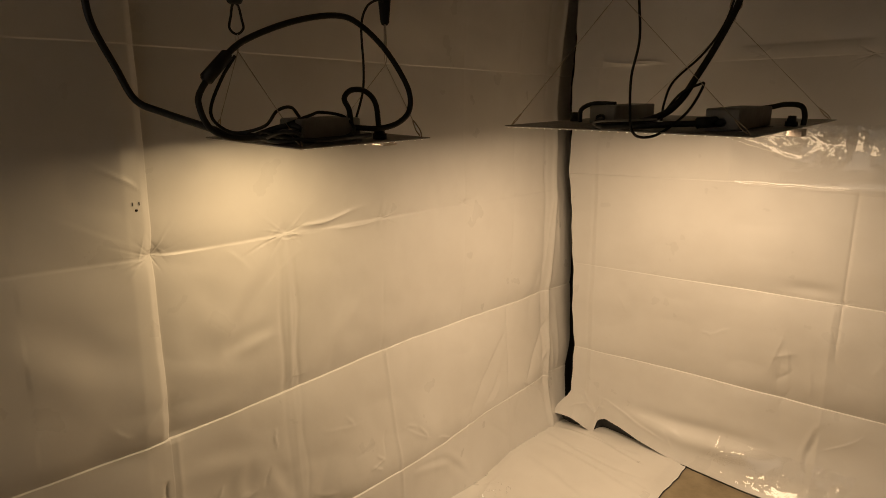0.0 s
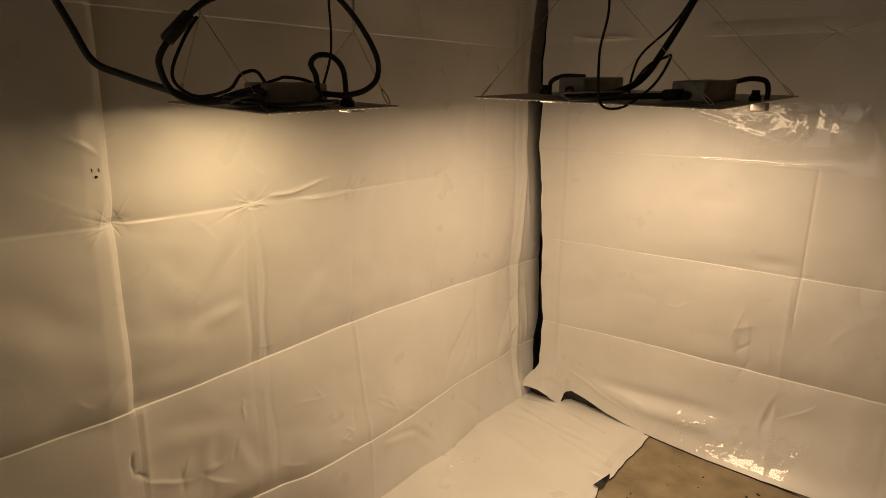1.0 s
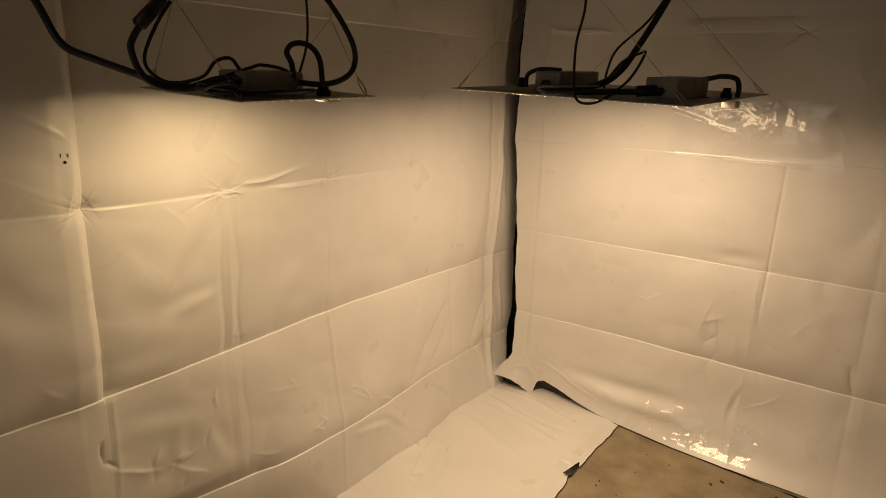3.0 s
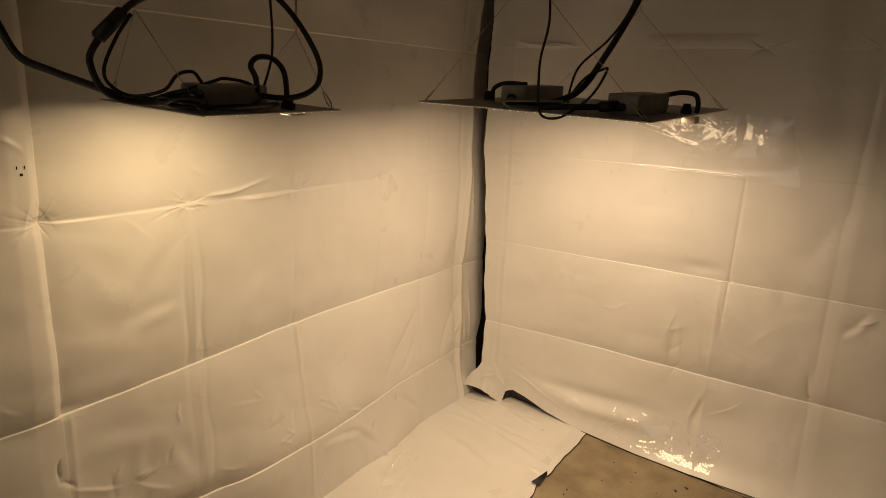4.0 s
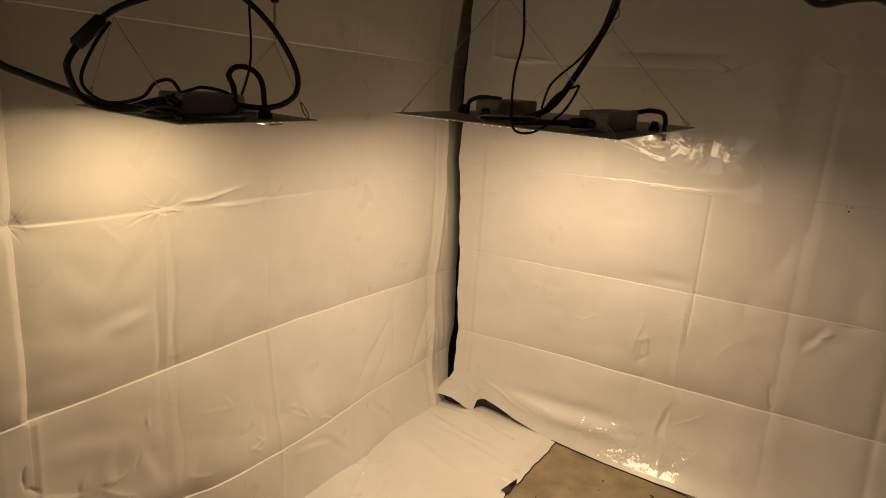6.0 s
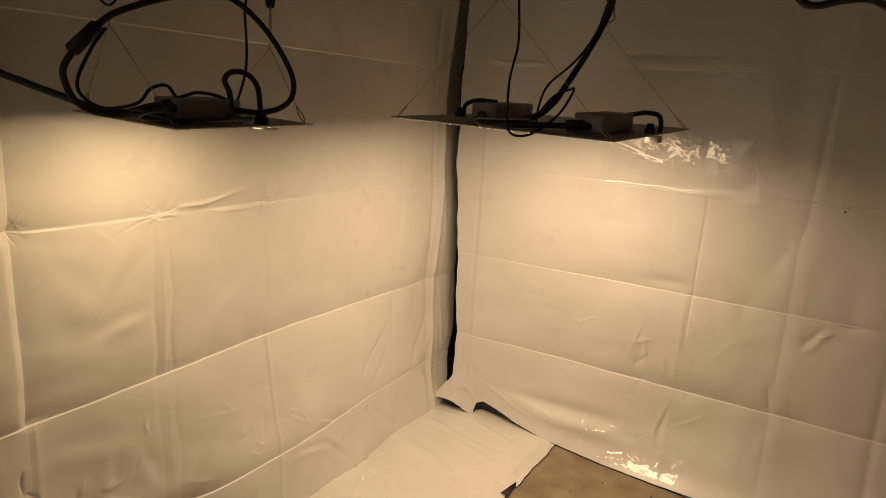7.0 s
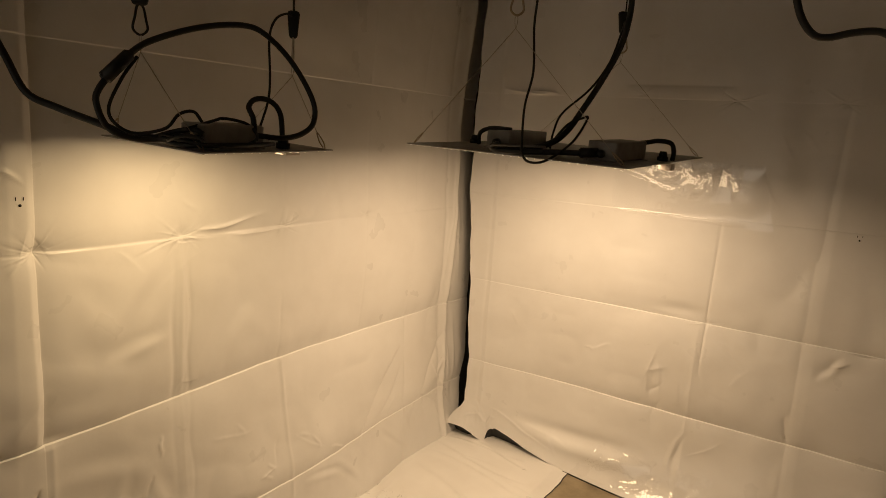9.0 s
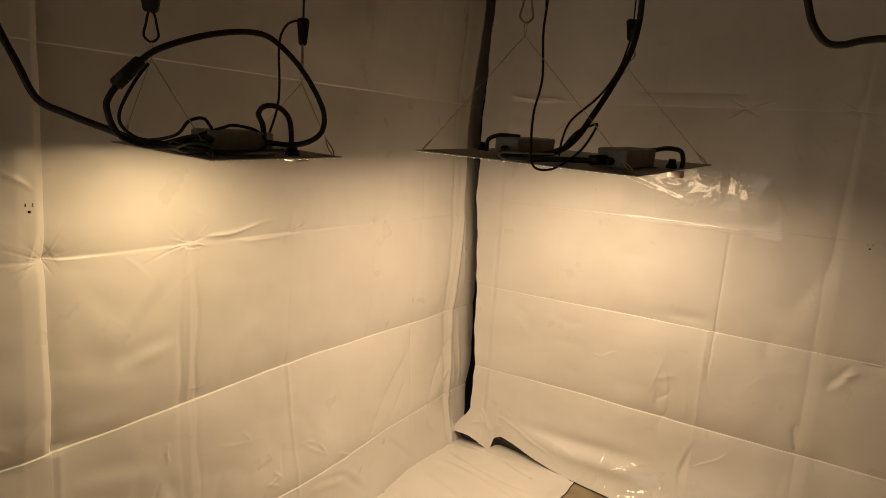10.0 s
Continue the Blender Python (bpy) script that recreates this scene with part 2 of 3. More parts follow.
# south wall, out of view; its opening is added to let the world's fill in
slab("wall_south", (-0.13, -4.6, -0.1), (0.1, -4.5, 2.4), DARK_WALL, "unseen wall beside an opening added for fill light", "wall")
slab("wall_south", (0.95, -4.6, -0.1), (4.1, -4.5, 2.4), DARK_WALL, "unseen wall beside an opening added for fill light", "wall")
slab("wall_south", (0.1, -4.6, 2.05), (0.95, -4.5, 2.4), DARK_WALL, "unseen wall over an opening added for fill light", "wall")
slab("ceiling", (-0.13, -4.6, 2.4), (4.1, 0.25, 2.5), GREY_PAINT, "plain painted ceiling", "ceiling")


def left_relief(y, z):
    h = 0.007 * value_noise(y, z, 0.42, 1) + 0.0022 * value_noise(y, z, 0.16, 2) + 0.006 * facets(y, z, 0.27, 4, 0.012) + 0.0010 * value_noise(y, z, 0.085, 9)
    # pressed folds across
    h = h + ledge(1.323 - z, 0.0016, 0.0004, 0.06, 0.06, 0.003) + 0.07 * np.clip(z - 1.323, 0, 0.3)
    k = 1 - 0.7 * ease(y, -1.0, -0.6)
    h = h + k * crease(z - 0.940, 0.0095, 0.0030, 0.032, 0.045, 0.009) * (0.9 + 0.5 * value_noise(y, 0 * y, 0.11, 8))
    h = h + crease(z - 0.564, 0.0200, 0.0046, 0.062, 0.09, 0.0016) * (1 + 0.07 * value_noise(y, 0 * y, 0.13, 6)) * (1 - 0.5 * ease(y, -0.6, -0.1))
    h = h + crease(z - 0.185, 0.0140, 0.0042, 0.048, 0.07, 0.0016) * (1 + 0.15 * value_noise(y, 0 * y, 0.09, 7)) * (1 - 0.4 * ease(y, -0.8, -0.3))
    # upright folds: a swelling, then a sharp drop towards the corner
    s = ease(z, 0.55, 0.58)
    d = y + 1.574 + 0.003 * np.sin(z * 9)
    h = h + (0.0040 * np.where(d < -0.016, np.exp((d + 0.016) / 0.09), np.exp(-((d + 0.016) / 0.011) ** 2)) + crease(d, 0.0095, 0.0034, 0.034, 0.012, 0.003)) * (0.10 + 0.90 * s) * (0.85 + 0.3 * value_noise(z, 0 * z, 0.12, 96))
    h = h - furrow(d - 0.014, 0.0016, 0.007) * (1 - s) * ease(z, 0.25, 0.4)
    worn = np.clip(0.55 + 0.9 * value_noise(z, 0.3 * y, 0.09, 97), 0.05, 1.2)
    low, mid = 1 - ease(z, 0.55, 0.58), 1 - ease(z, 0.86, 0.94)
    h = h + worn * mid * (1 - 0.65 * low) * (furrow(y + 1.25 + 0.004 * np.sin(z * 31), 0.0026, 0.005) + furrow(y + 1.292 - 0.003 * np.sin(z * 23), 0.0026, 0.007) - furrow(y + 1.270, 0.0020, 0.005))
    h = h + furrow(y + 1.262, 0.0010, 0.006) * (1 - mid) * worn
    h = h + furrow(y + 0.962 - 0.03 * (0.55 - z) * (z < 0.55), 0.0018, 0.004) * (1 - 0.8 * low) * (1 - 0.5 * ease(z, 0.9, 1.0)) * worn - furrow(y + 0.950 - 0.03 * (0.55 - z) * (z < 0.55), 0.0026, 0.005) * low * (0.5 + 0.5 * worn)
    h = h + furrow(y + 0.60, 0.0014, 0.005) * ease(z, 0.55, 0.6)
    h = h + crease(y + 0.345 - 0.05 * (z - 0.57), 0.0040, 0.0020, 0.02, 0.02, 0.003) * (1 - 0.6 * ease(z, 0.57, 0.6))
    h = h - furrow(y + 0.06 - 0.04 * (z - 0.6), 0.011, 0.012) + furrow(y + 0.105, 0.005, 0.012)
    # pinched points on the folds
    h = h + pucker(y, z, (-1.576, 0.943), 0.13, 0.0050, 9, 11)
    h = h + pucker(y, z, (-1.266, 0.943), 0.17, 0.0062, 11, 12)
    h = h + pucker(y, z, (-0.958, 0.943), 0.10, 0.0050, 7, 13)
    h = h + pucker(y, z, (-0.603, 0.948), 0.07, 0.0036, 6, 14) + pucker(y, z, (-0.315, 0.945), 0.05, 0.0026, 5, 15)
    h = h + wrinkle(y, z, (-1.25, 0.955), (-1.00, 0.985), 0.006, 0.0050) + wrinkle(y, z, (-1.23, 0.952), (-1.10, 0.968), 0.004, 0.003) + wrinkle(y, z, (-1.13, 0.93), (-0.96, 0.94), 0.005, 0.0035)
    h = h + nicks(y, z, (-1.578, 0.943), (0.030, 0.014), 8, 0.0042, 111, 15) + nicks(y, z, (-1.262, 0.943), (0.032, 0.016), 9, 0.0046, 112, 20)
    h = h + nicks(y, z, (-0.958, 0.943), (0.018, 0.010), 5, 0.0030, 113, 30) + nicks(y, z, (-0.600, 0.948), (0.014, 0.010), 4, 0.0026, 114, 40)
    # creases gathered towards the corner's foot
    h = h + wrinkle(y, z, (-0.02, 0.10), (-0.07, 0.46), 0.007, 0.0055, True) + wrinkle(y, z, (0.0, 0.08), (-0.16, 0.36), 0.008, 0.006, True)
    h = h + wrinkle(y, z, (0.01, 0.12), (-0.02, 0.55), 0.006, 0.0045) + wrinkle(y, z, (-0.06, 0.07), (-0.28, 0.22), 0.007, 0.004, True)
    h = h + wrinkle(y, z, (0.0, 0.62), (-0.03, 1.0), 0.007, 0.0045, True) + wrinkle(y, z, (-0.3, 0.03), (-0.5, 0.16), 0.012, 0.003, True)
    h = h + wrinkle(y, z, (-0.62, 0.05), (-0.78, 0.16), 0.014, 0.003, True) + wrinkle(y, z, (-0.13, 0.24), (-0.07, 0.34), 0.012, 0.006, True) + wrinkle(y, z, (-0.10, 0.60), (-0.04, 1.25), 0.010, 0.005, True)
    h = h + wrinkle(y, z, (-0.28, 0.26), (-0.20, 0.08), 0.008, 0.0035, True) + wrinkle(y, z, (-0.36, 0.23), (-0.30, 0.05), 0.007, 0.003, True) + wrinkle(y, z, (-0.17, 0.22), (-0.08, 0.06), 0.008, 0.004, True)
    # the slack pulled up to the upright fold near the corner
    h = h + wrinkle(y, z, (-0.62, 0.16), (-0.36, 0.47), 0.0115, -0.0140, True) + wrinkle(y, z, (-0.52, 0.20), (-0.37, 0.40), 0.007, -0.005, True) + wrinkle(y, z, (-0.46, 0.20), (-0.40, 0.30), 0.007, 0.003, True)
    h = h + wrinkle(y, z, (-0.24, 0.20), (-0.05, 0.46), 0.0110, -0.0120, True) + wrinkle(y, z, (-0.15, 0.22), (-0.07, 0.36), 0.007, 0.004)
    # slanting dents and short creases of the lower panels
    h = h + wrinkle(y, z, (-0.92, 0.33), (-0.80, 0.235), 0.006, 0.0026, True) + wrinkle(y, z, (-0.905, 0.322), (-0.86, 0.31), 0.003, 0.0022) + wrinkle(y, z, (-0.86, 0.31), (-0.82, 0.245), 0.003, 0.0024)
    h = h + wrinkle(y, z, (-0.78, 0.225), (-0.70, 0.185), 0.007, 0.0045, True) + wrinkle(y, z, (-0.90, 0.16), (-0.70, 0.12), 0.012, 0.004, True) + 0.006 * np.exp(-((y + 0.82) / 0.06) ** 2 - ((z - 0.30) / 0.05) ** 2)
    h = h + wrinkle(y, z, (-1.06, 0.245), (-1.00, 0.265), 0.004, 0.0030) + wrinkle(y, z, (-1.03, 0.29), (-1.00, 0.25), 0.003, 0.0026) + wrinkle(y, z, (-1.05, 0.26), (-1.01, 0.22), 0.005, 0.003, True)
    h = h + wrinkle(y, z, (-1.20, 0.43), (-1.06, 0.405), 0.004, 0.0018, True) + wrinkle(y, z, (-1.12, 0.44), (-1.09, 0.40), 0.004, 0.0020, True)
    h = h + wrinkle(y, z, (-1.331, 0.49), (-1.332, 0.43), 0.0024, 0.0034) + wrinkle(y, z, (-1.354, 0.40), (-1.364, 0.345), 0.0026, -0.0032)
    h = h + wrinkle(y, z, (-1.583, 0.475), (-1.592, 0.42), 0.004, -0.006) + wrinkle(y, z, (-1.592, 0.425), (-1.560, 0.392), 0.004, -0.005) + wrinkle(y, z, (-1.575, 0.40), (-1.46, 0.34), 0.006, 0.0060, True)
    h = h + wrinkle(y, z, (-1.40, 0.45), (-1.43, 0.33), 0.020, 0.0030, True) + wrinkle(y, z, (-1.49, 0.345), (-1.465, 0.405), 0.004, 0.0030, True) + wrinkle(y, z, (-1.46, 0.35), (-1.36, 0.26), 0.009, 0.0045, True)
    h = h + wrinkle(y, z, (-1.55, 0.48), (-1.34, 0.43), 0.030, 0.0030, True) + wrinkle(y, z, (-1.36, 0.42), (-1.30, 0.28), 0.022, 0.0030, True) + wrinkle(y, z, (-1.44, 0.34), (-1.38, 0.36), 0.004, 0.0026)
    h = h + nicks(y, z, (-1.44, 0.30), (0.08, 0.06), 8, 0.0032, 21, 70) + nicks(y, z, (-1.12, 0.28), (0.10, 0.05), 5, 0.0020, 22, 20)
    h = h + nicks(y, z, (-1.27, 0.605), (0.03, 0.03), 5, 0.0026, 25, 80) + nicks(y, z, (-1.575, 0.63), (0.015, 0.03), 4, 0.0026, 26, 90) + nicks(y, z, (-0.25, 0.14), (0.12, 0.05), 6, 0.003, 24, 110)
    # slanting creases
    h = h + wrinkle(y, z, (-1.30, 0.91), (-1.47, 0.66), 0.030, 0.0050, True) + wrinkle(y, z, (-1.20, 0.60), (-1.00, 0.78), 0.035, 0.0035, True) + wrinkle(y, z, (-1.52, 0.88), (-1.38, 0.74), 0.028, 0.0018, True)
    h = h + wrinkle(y, z, (-1.38, 0.78), (-1.20, 0.915), 0.004, 0.0014, True) + wrinkle(y, z, (-1.43, 0.93), (-1.36, 0.87), 0.010, 0.0016, True) + wrinkle(y, z, (-1.45, 0.70), (-1.30, 0.73), 0.020, 0.004, True)
    h = h + wrinkle(y, z, (-1.72, 1.13), (-1.59, 1.07), 0.004, 0.0026, True) + wrinkle(y, z, (-1.76, 1.05), (-1.60, 0.96), 0.005, 0.0014, True)
    h = h + wrinkle(y, z, (-1.73, 1.145), (-1.585, 1.06), 0.0024, 0.0034)
    h = h + wrinkle(y, z, (-1.55, 0.74), (-1.36, 0.67), 0.040, 0.004, True) + wrinkle(y, z, (-1.85, 0.85), (-1.66, 0.70), 0.05, 0.008, True) + wrinkle(y, z, (-1.68, 0.63), (-1.64, 0.60), 0.004, 0.002, True)
    h = h + wrinkle(y, z, (-0.58, 1.07), (-0.50, 1.17), 0.008, 0.0018, True) + wrinkle(y, z, (-1.32, 1.12), (-1.27, 1.02), 0.007, 0.0016, True) + wrinkle(y, z, (-1.28, 1.03), (-1.22, 1.00), 0.005, 0.0016)
    h = h + 0.0005 * value_noise(y, z, 0.045, 27) - 0.14 * np.clip(-1.62 - y, 0, 0.35)
    return h


def corner_end(z):
    return np.interp(z, [0.0, 0.05, 0.12, 0.3, 0.5, 2.4], [0.0, 0.02, 0.05, 0.078, 0.094, 0.096])


def left_place(y, v):
    # the free edge runs into the corner, less far near the floor
    y = np.where(y > -0.05, -0.05 + (y + 0.05) * (corner_end(v) + 0.05) / 0.1, y)
    h = left_relief(y, v)
    # folds sag a little along their run
    sag = np.interp(y, [-1.7, -1.34, -1.18, -0.985, -0.73, -0.4, -0.08, 0.05], [0.045, 0.036, 0.027, 0.024, 0.023, 0.032, 0.028, 0.028])
    rise = np.interp(y, [-2.0, -1.57, -0.96, -0.34, 0.05], [-0.018, -0.008, 0.004, -0.009, -0.012])
    z = v + rise * np.exp(-((v - 0.564) / 0.1) ** 2) + sag * np.exp(-((v - 0.185) / 0.09) ** 2) * np.clip(v / 0.1, 0, 1) + 0.0187 * (y + 1.78) * ease(v, 1.05, 1.3)
    # sinks back into the corner, and turns out over the floor at its foot
    h = h - 0.008 * ease(y, -0.03, 0.06) + ease(y, -0.10, 0.06) * np.interp(v, [0, 0.1, 0.35, 0.65, 1.0, 1.4, 2.4], [0.03, 0.038, 0.038, 0.022, 0.0, 0.004, 0.02])
    foot = 0.022 + 0.014 * np.sin(y * 6.5 + 1.0) + 0.012 * np.exp(-((y + 0.6) / 0.08) ** 2)
    away = ease(-y, 0.45, 0.85)
    # below the middle fold the film stands away from the wall, and hangs inwards farther from the corner
    lean = 0.06 - 0.16 * ease(-y, 1.0, 1.55)
    h = h + lean * np.clip(0.568 - v, 0, 0.383) * (1 - ease(y, -0.12, 0.0))
    h = h + foot * (1 - ease(v, 0.0, 0.19)) ** 2 * (1 - 0.75 * away) + 0.018 * away * np.exp(-((v - 0.19) / 0.13) ** 2)
    return np.maximum(h, -0.06), y, np.maximum(z, 0.004)


def rows(lo, hi, step, folds, end, count):
    """Grid lines, set closer at the folds and wider past hi."""
    near = [np.concatenate([np.arange(f - 0.03, f + 0.03, 0.0016), np.arange(f - 0.006, f + 0.006, 0.0008)]) for f in folds]
    line = np.unique(np.concatenate([np.arange(lo, hi, step), np.linspace(hi, end, count)] + near))
    kept = [line[0]]
    for q in line[1:]:
        if q - kept[-1] > 0.00065:
            kept.append(q)
    return np.array(kept)


YS = np.concatenate([np.linspace(-4.4, -2.0, 40)[:-1], rows(-2.0, 0.05, 0.0036, (-1.574,), 0.05, 2)])
ZS = rows(0.006, 1.6, 0.0036, (0.185, 0.568, 0.942, 1.323), 2.39, 30)
left_film = sheet("plastic_sheet", YS, ZS, left_place, FILM)
tagged(left_film, "white plastic film hung on the wall, creased by square folds", "plastic sheet", "plastic film lining")


def corner_shade(k, z):
    """A black sheet behind the film's edge that puts the corner gap's shade in as colour."""
    x, y, w = left_place(np.full_like(z, 0.049), z)
    return x - 0.003 + 0.09 * k * k, y - 0.003 + (0.145 - y) * k, z


sheet("black_back_and_shade", np.linspace(0, 1, 12), np.linspace(0.004, 2.38, 240), corner_shade, FILM_BACK_AND_SHADE, left_film, "black back of the film, and black filling for corner shade")


def foot_strip(y, k):
    """Contact shade put in as a thin uneven black line along the film's foot."""
    x, b, z = left_place(y, np.full_like(y, 0.006))
    high = 0.0032 * np.clip(0.9 + 0.6 * value_noise(y, 0 * y, 0.07, 81), 0.2, 1.4)
    return x + 0.0022, y, 0.0045 + high * k


sheet("hem", np.arange(-1.2, -0.1, 0.005), np.linspace(0, 1, 2), foot_strip, FILM_BACK_AND_SHADE, left_film, "thin black line for contact shade along the floor")


def edge_x(z):
    """The upright free edge of the film on the north wall."""
    return np.interp(z, [0.0, 0.03, 0.06, 0.09, 0.13, 0.2, 0.35, 0.65, 1.02, 1.37, 1.75, 2.4], [0.035, 0.04, 0.06, 0.08, 0.092, 0.095, 0.094, 0.078, 0.050, 0.056, 0.071, 0.08]) \
        + 0.002 * np.sin(z * 23) + 0.0012 * np.sin(z * 61)


def hem_z(x):
    """Height of the film's lower edge over the floor: a lip, a point that touches the floor, and a long low arch."""
    return np.interp(x, [0.03, 0.06, 0.09, 0.12, 0.15, 0.18, 0.200, 0.212, 0.24, 0.30, 0.37, 0.46, 0.55, 4.0],
                     [0.044, 0.052, 0.052, 0.050, 0.036, 0.018, 0.006, 0.056, 0.068, 0.054, 0.032, 0.014, 0.004, 0.003])


def hem_y(x):
    """How far the lower edge stands out from the wall."""
    return np.interp(x, [0.05, 0.09, 0.12, 0.15, 0.18, 0.20, 0.22, 0.3, 0.42, 0.56, 0.76, 0.95, 1.16, 1.8, 2.6],
                     [0.03, 0.045, 0.05, 0.045, 0.035, 0.025, 0.006, 0.014, 0.03, 0.047, 0.085, 0.108, 0.13, 0.16, 0.17])


def right_relief(x, z):
    h = 0.006 * value_noise(x, z, 0.45, 31) + 0.0018 * value_noise(x, z, 0.17, 32) + 0.005 * facets(x, z, 0.25, 34, 0.012) + 0.0010 * value_noise(x, z, 0.085, 38)
    # the slack band across the upper wall, in two lines
    k = ease(x, 0.60, 0.66) * (1 - ease(x, 0.93, 0.97))
    h = h + 0.0018 * np.exp(-((z - 1.392) / 0.020) ** 2) * (0.35 + 0.65 * k) + crease(1.372 - z, 0.0030, 0.0016, 0.03, 0.03, 0.004) * (0.4 + 0.6 * k) + crease(z - 1.412, 0.003, 0.0016, 0.02, 0.02, 0.004) * k
    h = h + wrinkle(x, z, (0.15, 1.392), (0.37, 1.382), 0.008, 0.0060) + wrinkle(x, z, (0.24, 1.378), (0.39, 1.372), 0.005, 0.004)
    h = h + ledge(z - 1.0, 0.0010, 0.0006, 0.03, 0.03, 0.004)
    h = h + crease(z - 0.663, 0.0135, 0.0044, 0.042, 0.06, 0.0016) * (1 + 0.2 * value_noise(x, 0 * x, 0.12, 36)) * (0.20 + 0.80 * ease(x, 0.2, 0.8))
    h = h + crease(z - 0.328, 0.0210, 0.0050, 0.062, 0.08, 0.0016) * (1 + 0.10 * value_noise(x, 0 * x, 0.12, 37)) * (0.35 + 0.65 * ease(x, 0.15, 0.6))
    # the dent over the middle fold, beside its pinched point
    h = h - 0.006 * np.exp(-((x - 0.87) / 0.07) ** 2 - ((z - 0.695) / 0.018) ** 2)
    # upright folds
    h = h + furrow(x - 0.958 + 0.02 * (0.66 - z), 0.0020, 0.004) * ease(z, 0.45, 0.55) * (1 - ease(z, 0.97, 1.02)) - furrow(x - 0.938, 0.0018, 0.010) * (1 - ease(z, 0.62, 0.68))
    h = h + furrow(x - 1.238 - 0.04 * (z - 0.7) * (z > 0.9), 0.0014, 0.008) - furrow(x - 1.275, 0.0010, 0.012)
    h = h + furrow(x - 0.72, 0.0013, 0.007) * ease(z, 1.0, 1.05) + furrow(x - 0.40, 0.0008, 0.008) * ease(z, 0.68, 0.75)
    h = h + furrow(x - 0.15, 0.0022, 0.007) - furrow(x - 0.165, 0.0014, 0.005) + furrow(x - 1.52, 0.004, 0.015)
    # pinched points and creases
    h = h + pucker(x, z, (0.962, 0.668), 0.08, 0.0036, 7, 41) + pucker(x, z, (0.964, 1.372), 0.11, 0.0055, 9, 42)
    h = h + pucker(x, z, (0.672, 1.385), 0.10, 0.0050, 8, 43) + pucker(x, z, (1.25, 1.375), 0.12, 0.0055, 8, 44) + wrinkle(x, z, (1.10, 1.29), (1.14, 1.20), 0.006, 0.002, True)
    h = h + pucker(x, z, (0.39, 0.668), 0.05, 0.0020, 5, 45) + pucker(x, z, (1.235, 0.345), 0.06, 0.0035, 6, 46) + wrinkle(x, z, (1.238, 0.34), (1.225, 0.42), 0.008, -0.005)
    # the string of small creases below the middle fold
    h = h + wrinkle(x, z, (0.820, 0.56), (0.775, 0.39), 0.008, 0.0034, True) + wrinkle(x, z, (0.826, 0.52), (0.838, 0.36), 0.006, 0.0030, True) + wrinkle(x, z, (0.895, 0.45), (0.90, 0.34), 0.005, 0.0022, True)
    h = h + nicks(x, z, (0.82, 0.43), (0.025, 0.07), 10, 0.0030, 51, 80) + nicks(x, z, (0.91, 0.40), (0.02, 0.05), 5, 0.0022, 53, 80)
    h = h + wrinkle(x, z, (0.56, 0.49), (0.60, 0.475), 0.003, 0.0018) + wrinkle(x, z, (0.58, 0.478), (0.66, 0.52), 0.005, 0.0022, True) + wrinkle(x, z, (0.30, 0.50), (0.26, 0.57), 0.004, 0.0012, True)
    h = h + wrinkle(x, z, (1.29, 0.53), (1.355, 0.65), 0.014, 0.0040, True) + wrinkle(x, z, (1.32, 0.60), (1.37, 0.63), 0.005, 0.0030) + wrinkle(x, z, (1.36, 0.655), (1.46, 0.66), 0.006, -0.004)
    h = h + nicks(x, z, (1.02, 0.46), (0.10, 0.06), 6, 0.0016, 56, 40) + nicks(x, z, (1.10, 0.52), (0.2, 0.08), 5, 0.0018, 54, 70)
    # the foot: a swelling over the arch, and creases from the corner
    h = h + wrinkle(x, z, (0.30, 0.10), (0.85, 0.12), 0.035, 0.022, True) + wrinkle(x, z, (0.20, 0.13), (0.50, 0.045), 0.010, 0.006, True) + wrinkle(x, z, (0.36, 0.105), (0.56, 0.08), 0.010, 0.006, True)
    h = h + wrinkle(x, z, (0.46, 0.10), (0.50, 0.03), 0.008, 0.006, True) + wrinkle(x, z, (0.13, 0.12), (0.24, 0.05), 0.007, 0.007, True) + wrinkle(x, z, (0.10, 0.04), (0.17, 0.10), 0.006, 0.006, True)
    h = h + wrinkle(x, z, (0.14, 0.16), (0.20, 0.03), 0.008, 0.007, True) + wrinkle(x, z, (0.94, 0.17), (1.06, 0.28), 0.003, 0.0024, True) + wrinkle(x, z, (0.94, 0.28), (0.91, 0.08), 0.012, 0.004, True)
    h = h + wrinkle(x, z, (1.06, 1.16), (1.13, 1.02), 0.005, 0.0018, True) + wrinkle(x, z, (1.15, 1.30), (1.21, 1.22), 0.006, 0.0014, True)
    h = h + wrinkle(x, z, (1.14, 0.68), (1.34, 0.99), 0.05, 0.003, True)
    h = h + 0.0005 * value_noise(x, z, 0.045, 57)
    return h


def right_place(u, v):
    """u runs from the free edge on, v from the lower edge up."""
    x = edge_x(v) + u
    low = hem_z(x)
    z = v + low * (1 - ease(v, 0.0, 0.22)) - 0.012 * (x - 0.7) * ease(v, 0.9, 1.3) - (0.001 + 0.020 * (x - 0.15)) * np.exp(-((v - 0.328) / 0.1) ** 2) - (0.003 + 0.014 * (x - 0.15)) * np.exp(-((v - 0.663) / 0.1) ** 2)
    k = 1 - ease(v, 0.0, 0.30)
    h = right_relief(x, v) + hem_y(x) * ((0.42 - 0.2 * ease(x, 0.9, 1.3)) * k ** 1.8 + 0.58 * np.exp(-v / 0.045))
    # the free edge leans out a little
    h = h + 0.006 * np.exp(-u / 0.02) * ease(v, 0.1, 0.4) + 0.02 * np.exp(-(u / 0.05) ** 2) * np.exp(-v / 0.06)
    return x, -h, z


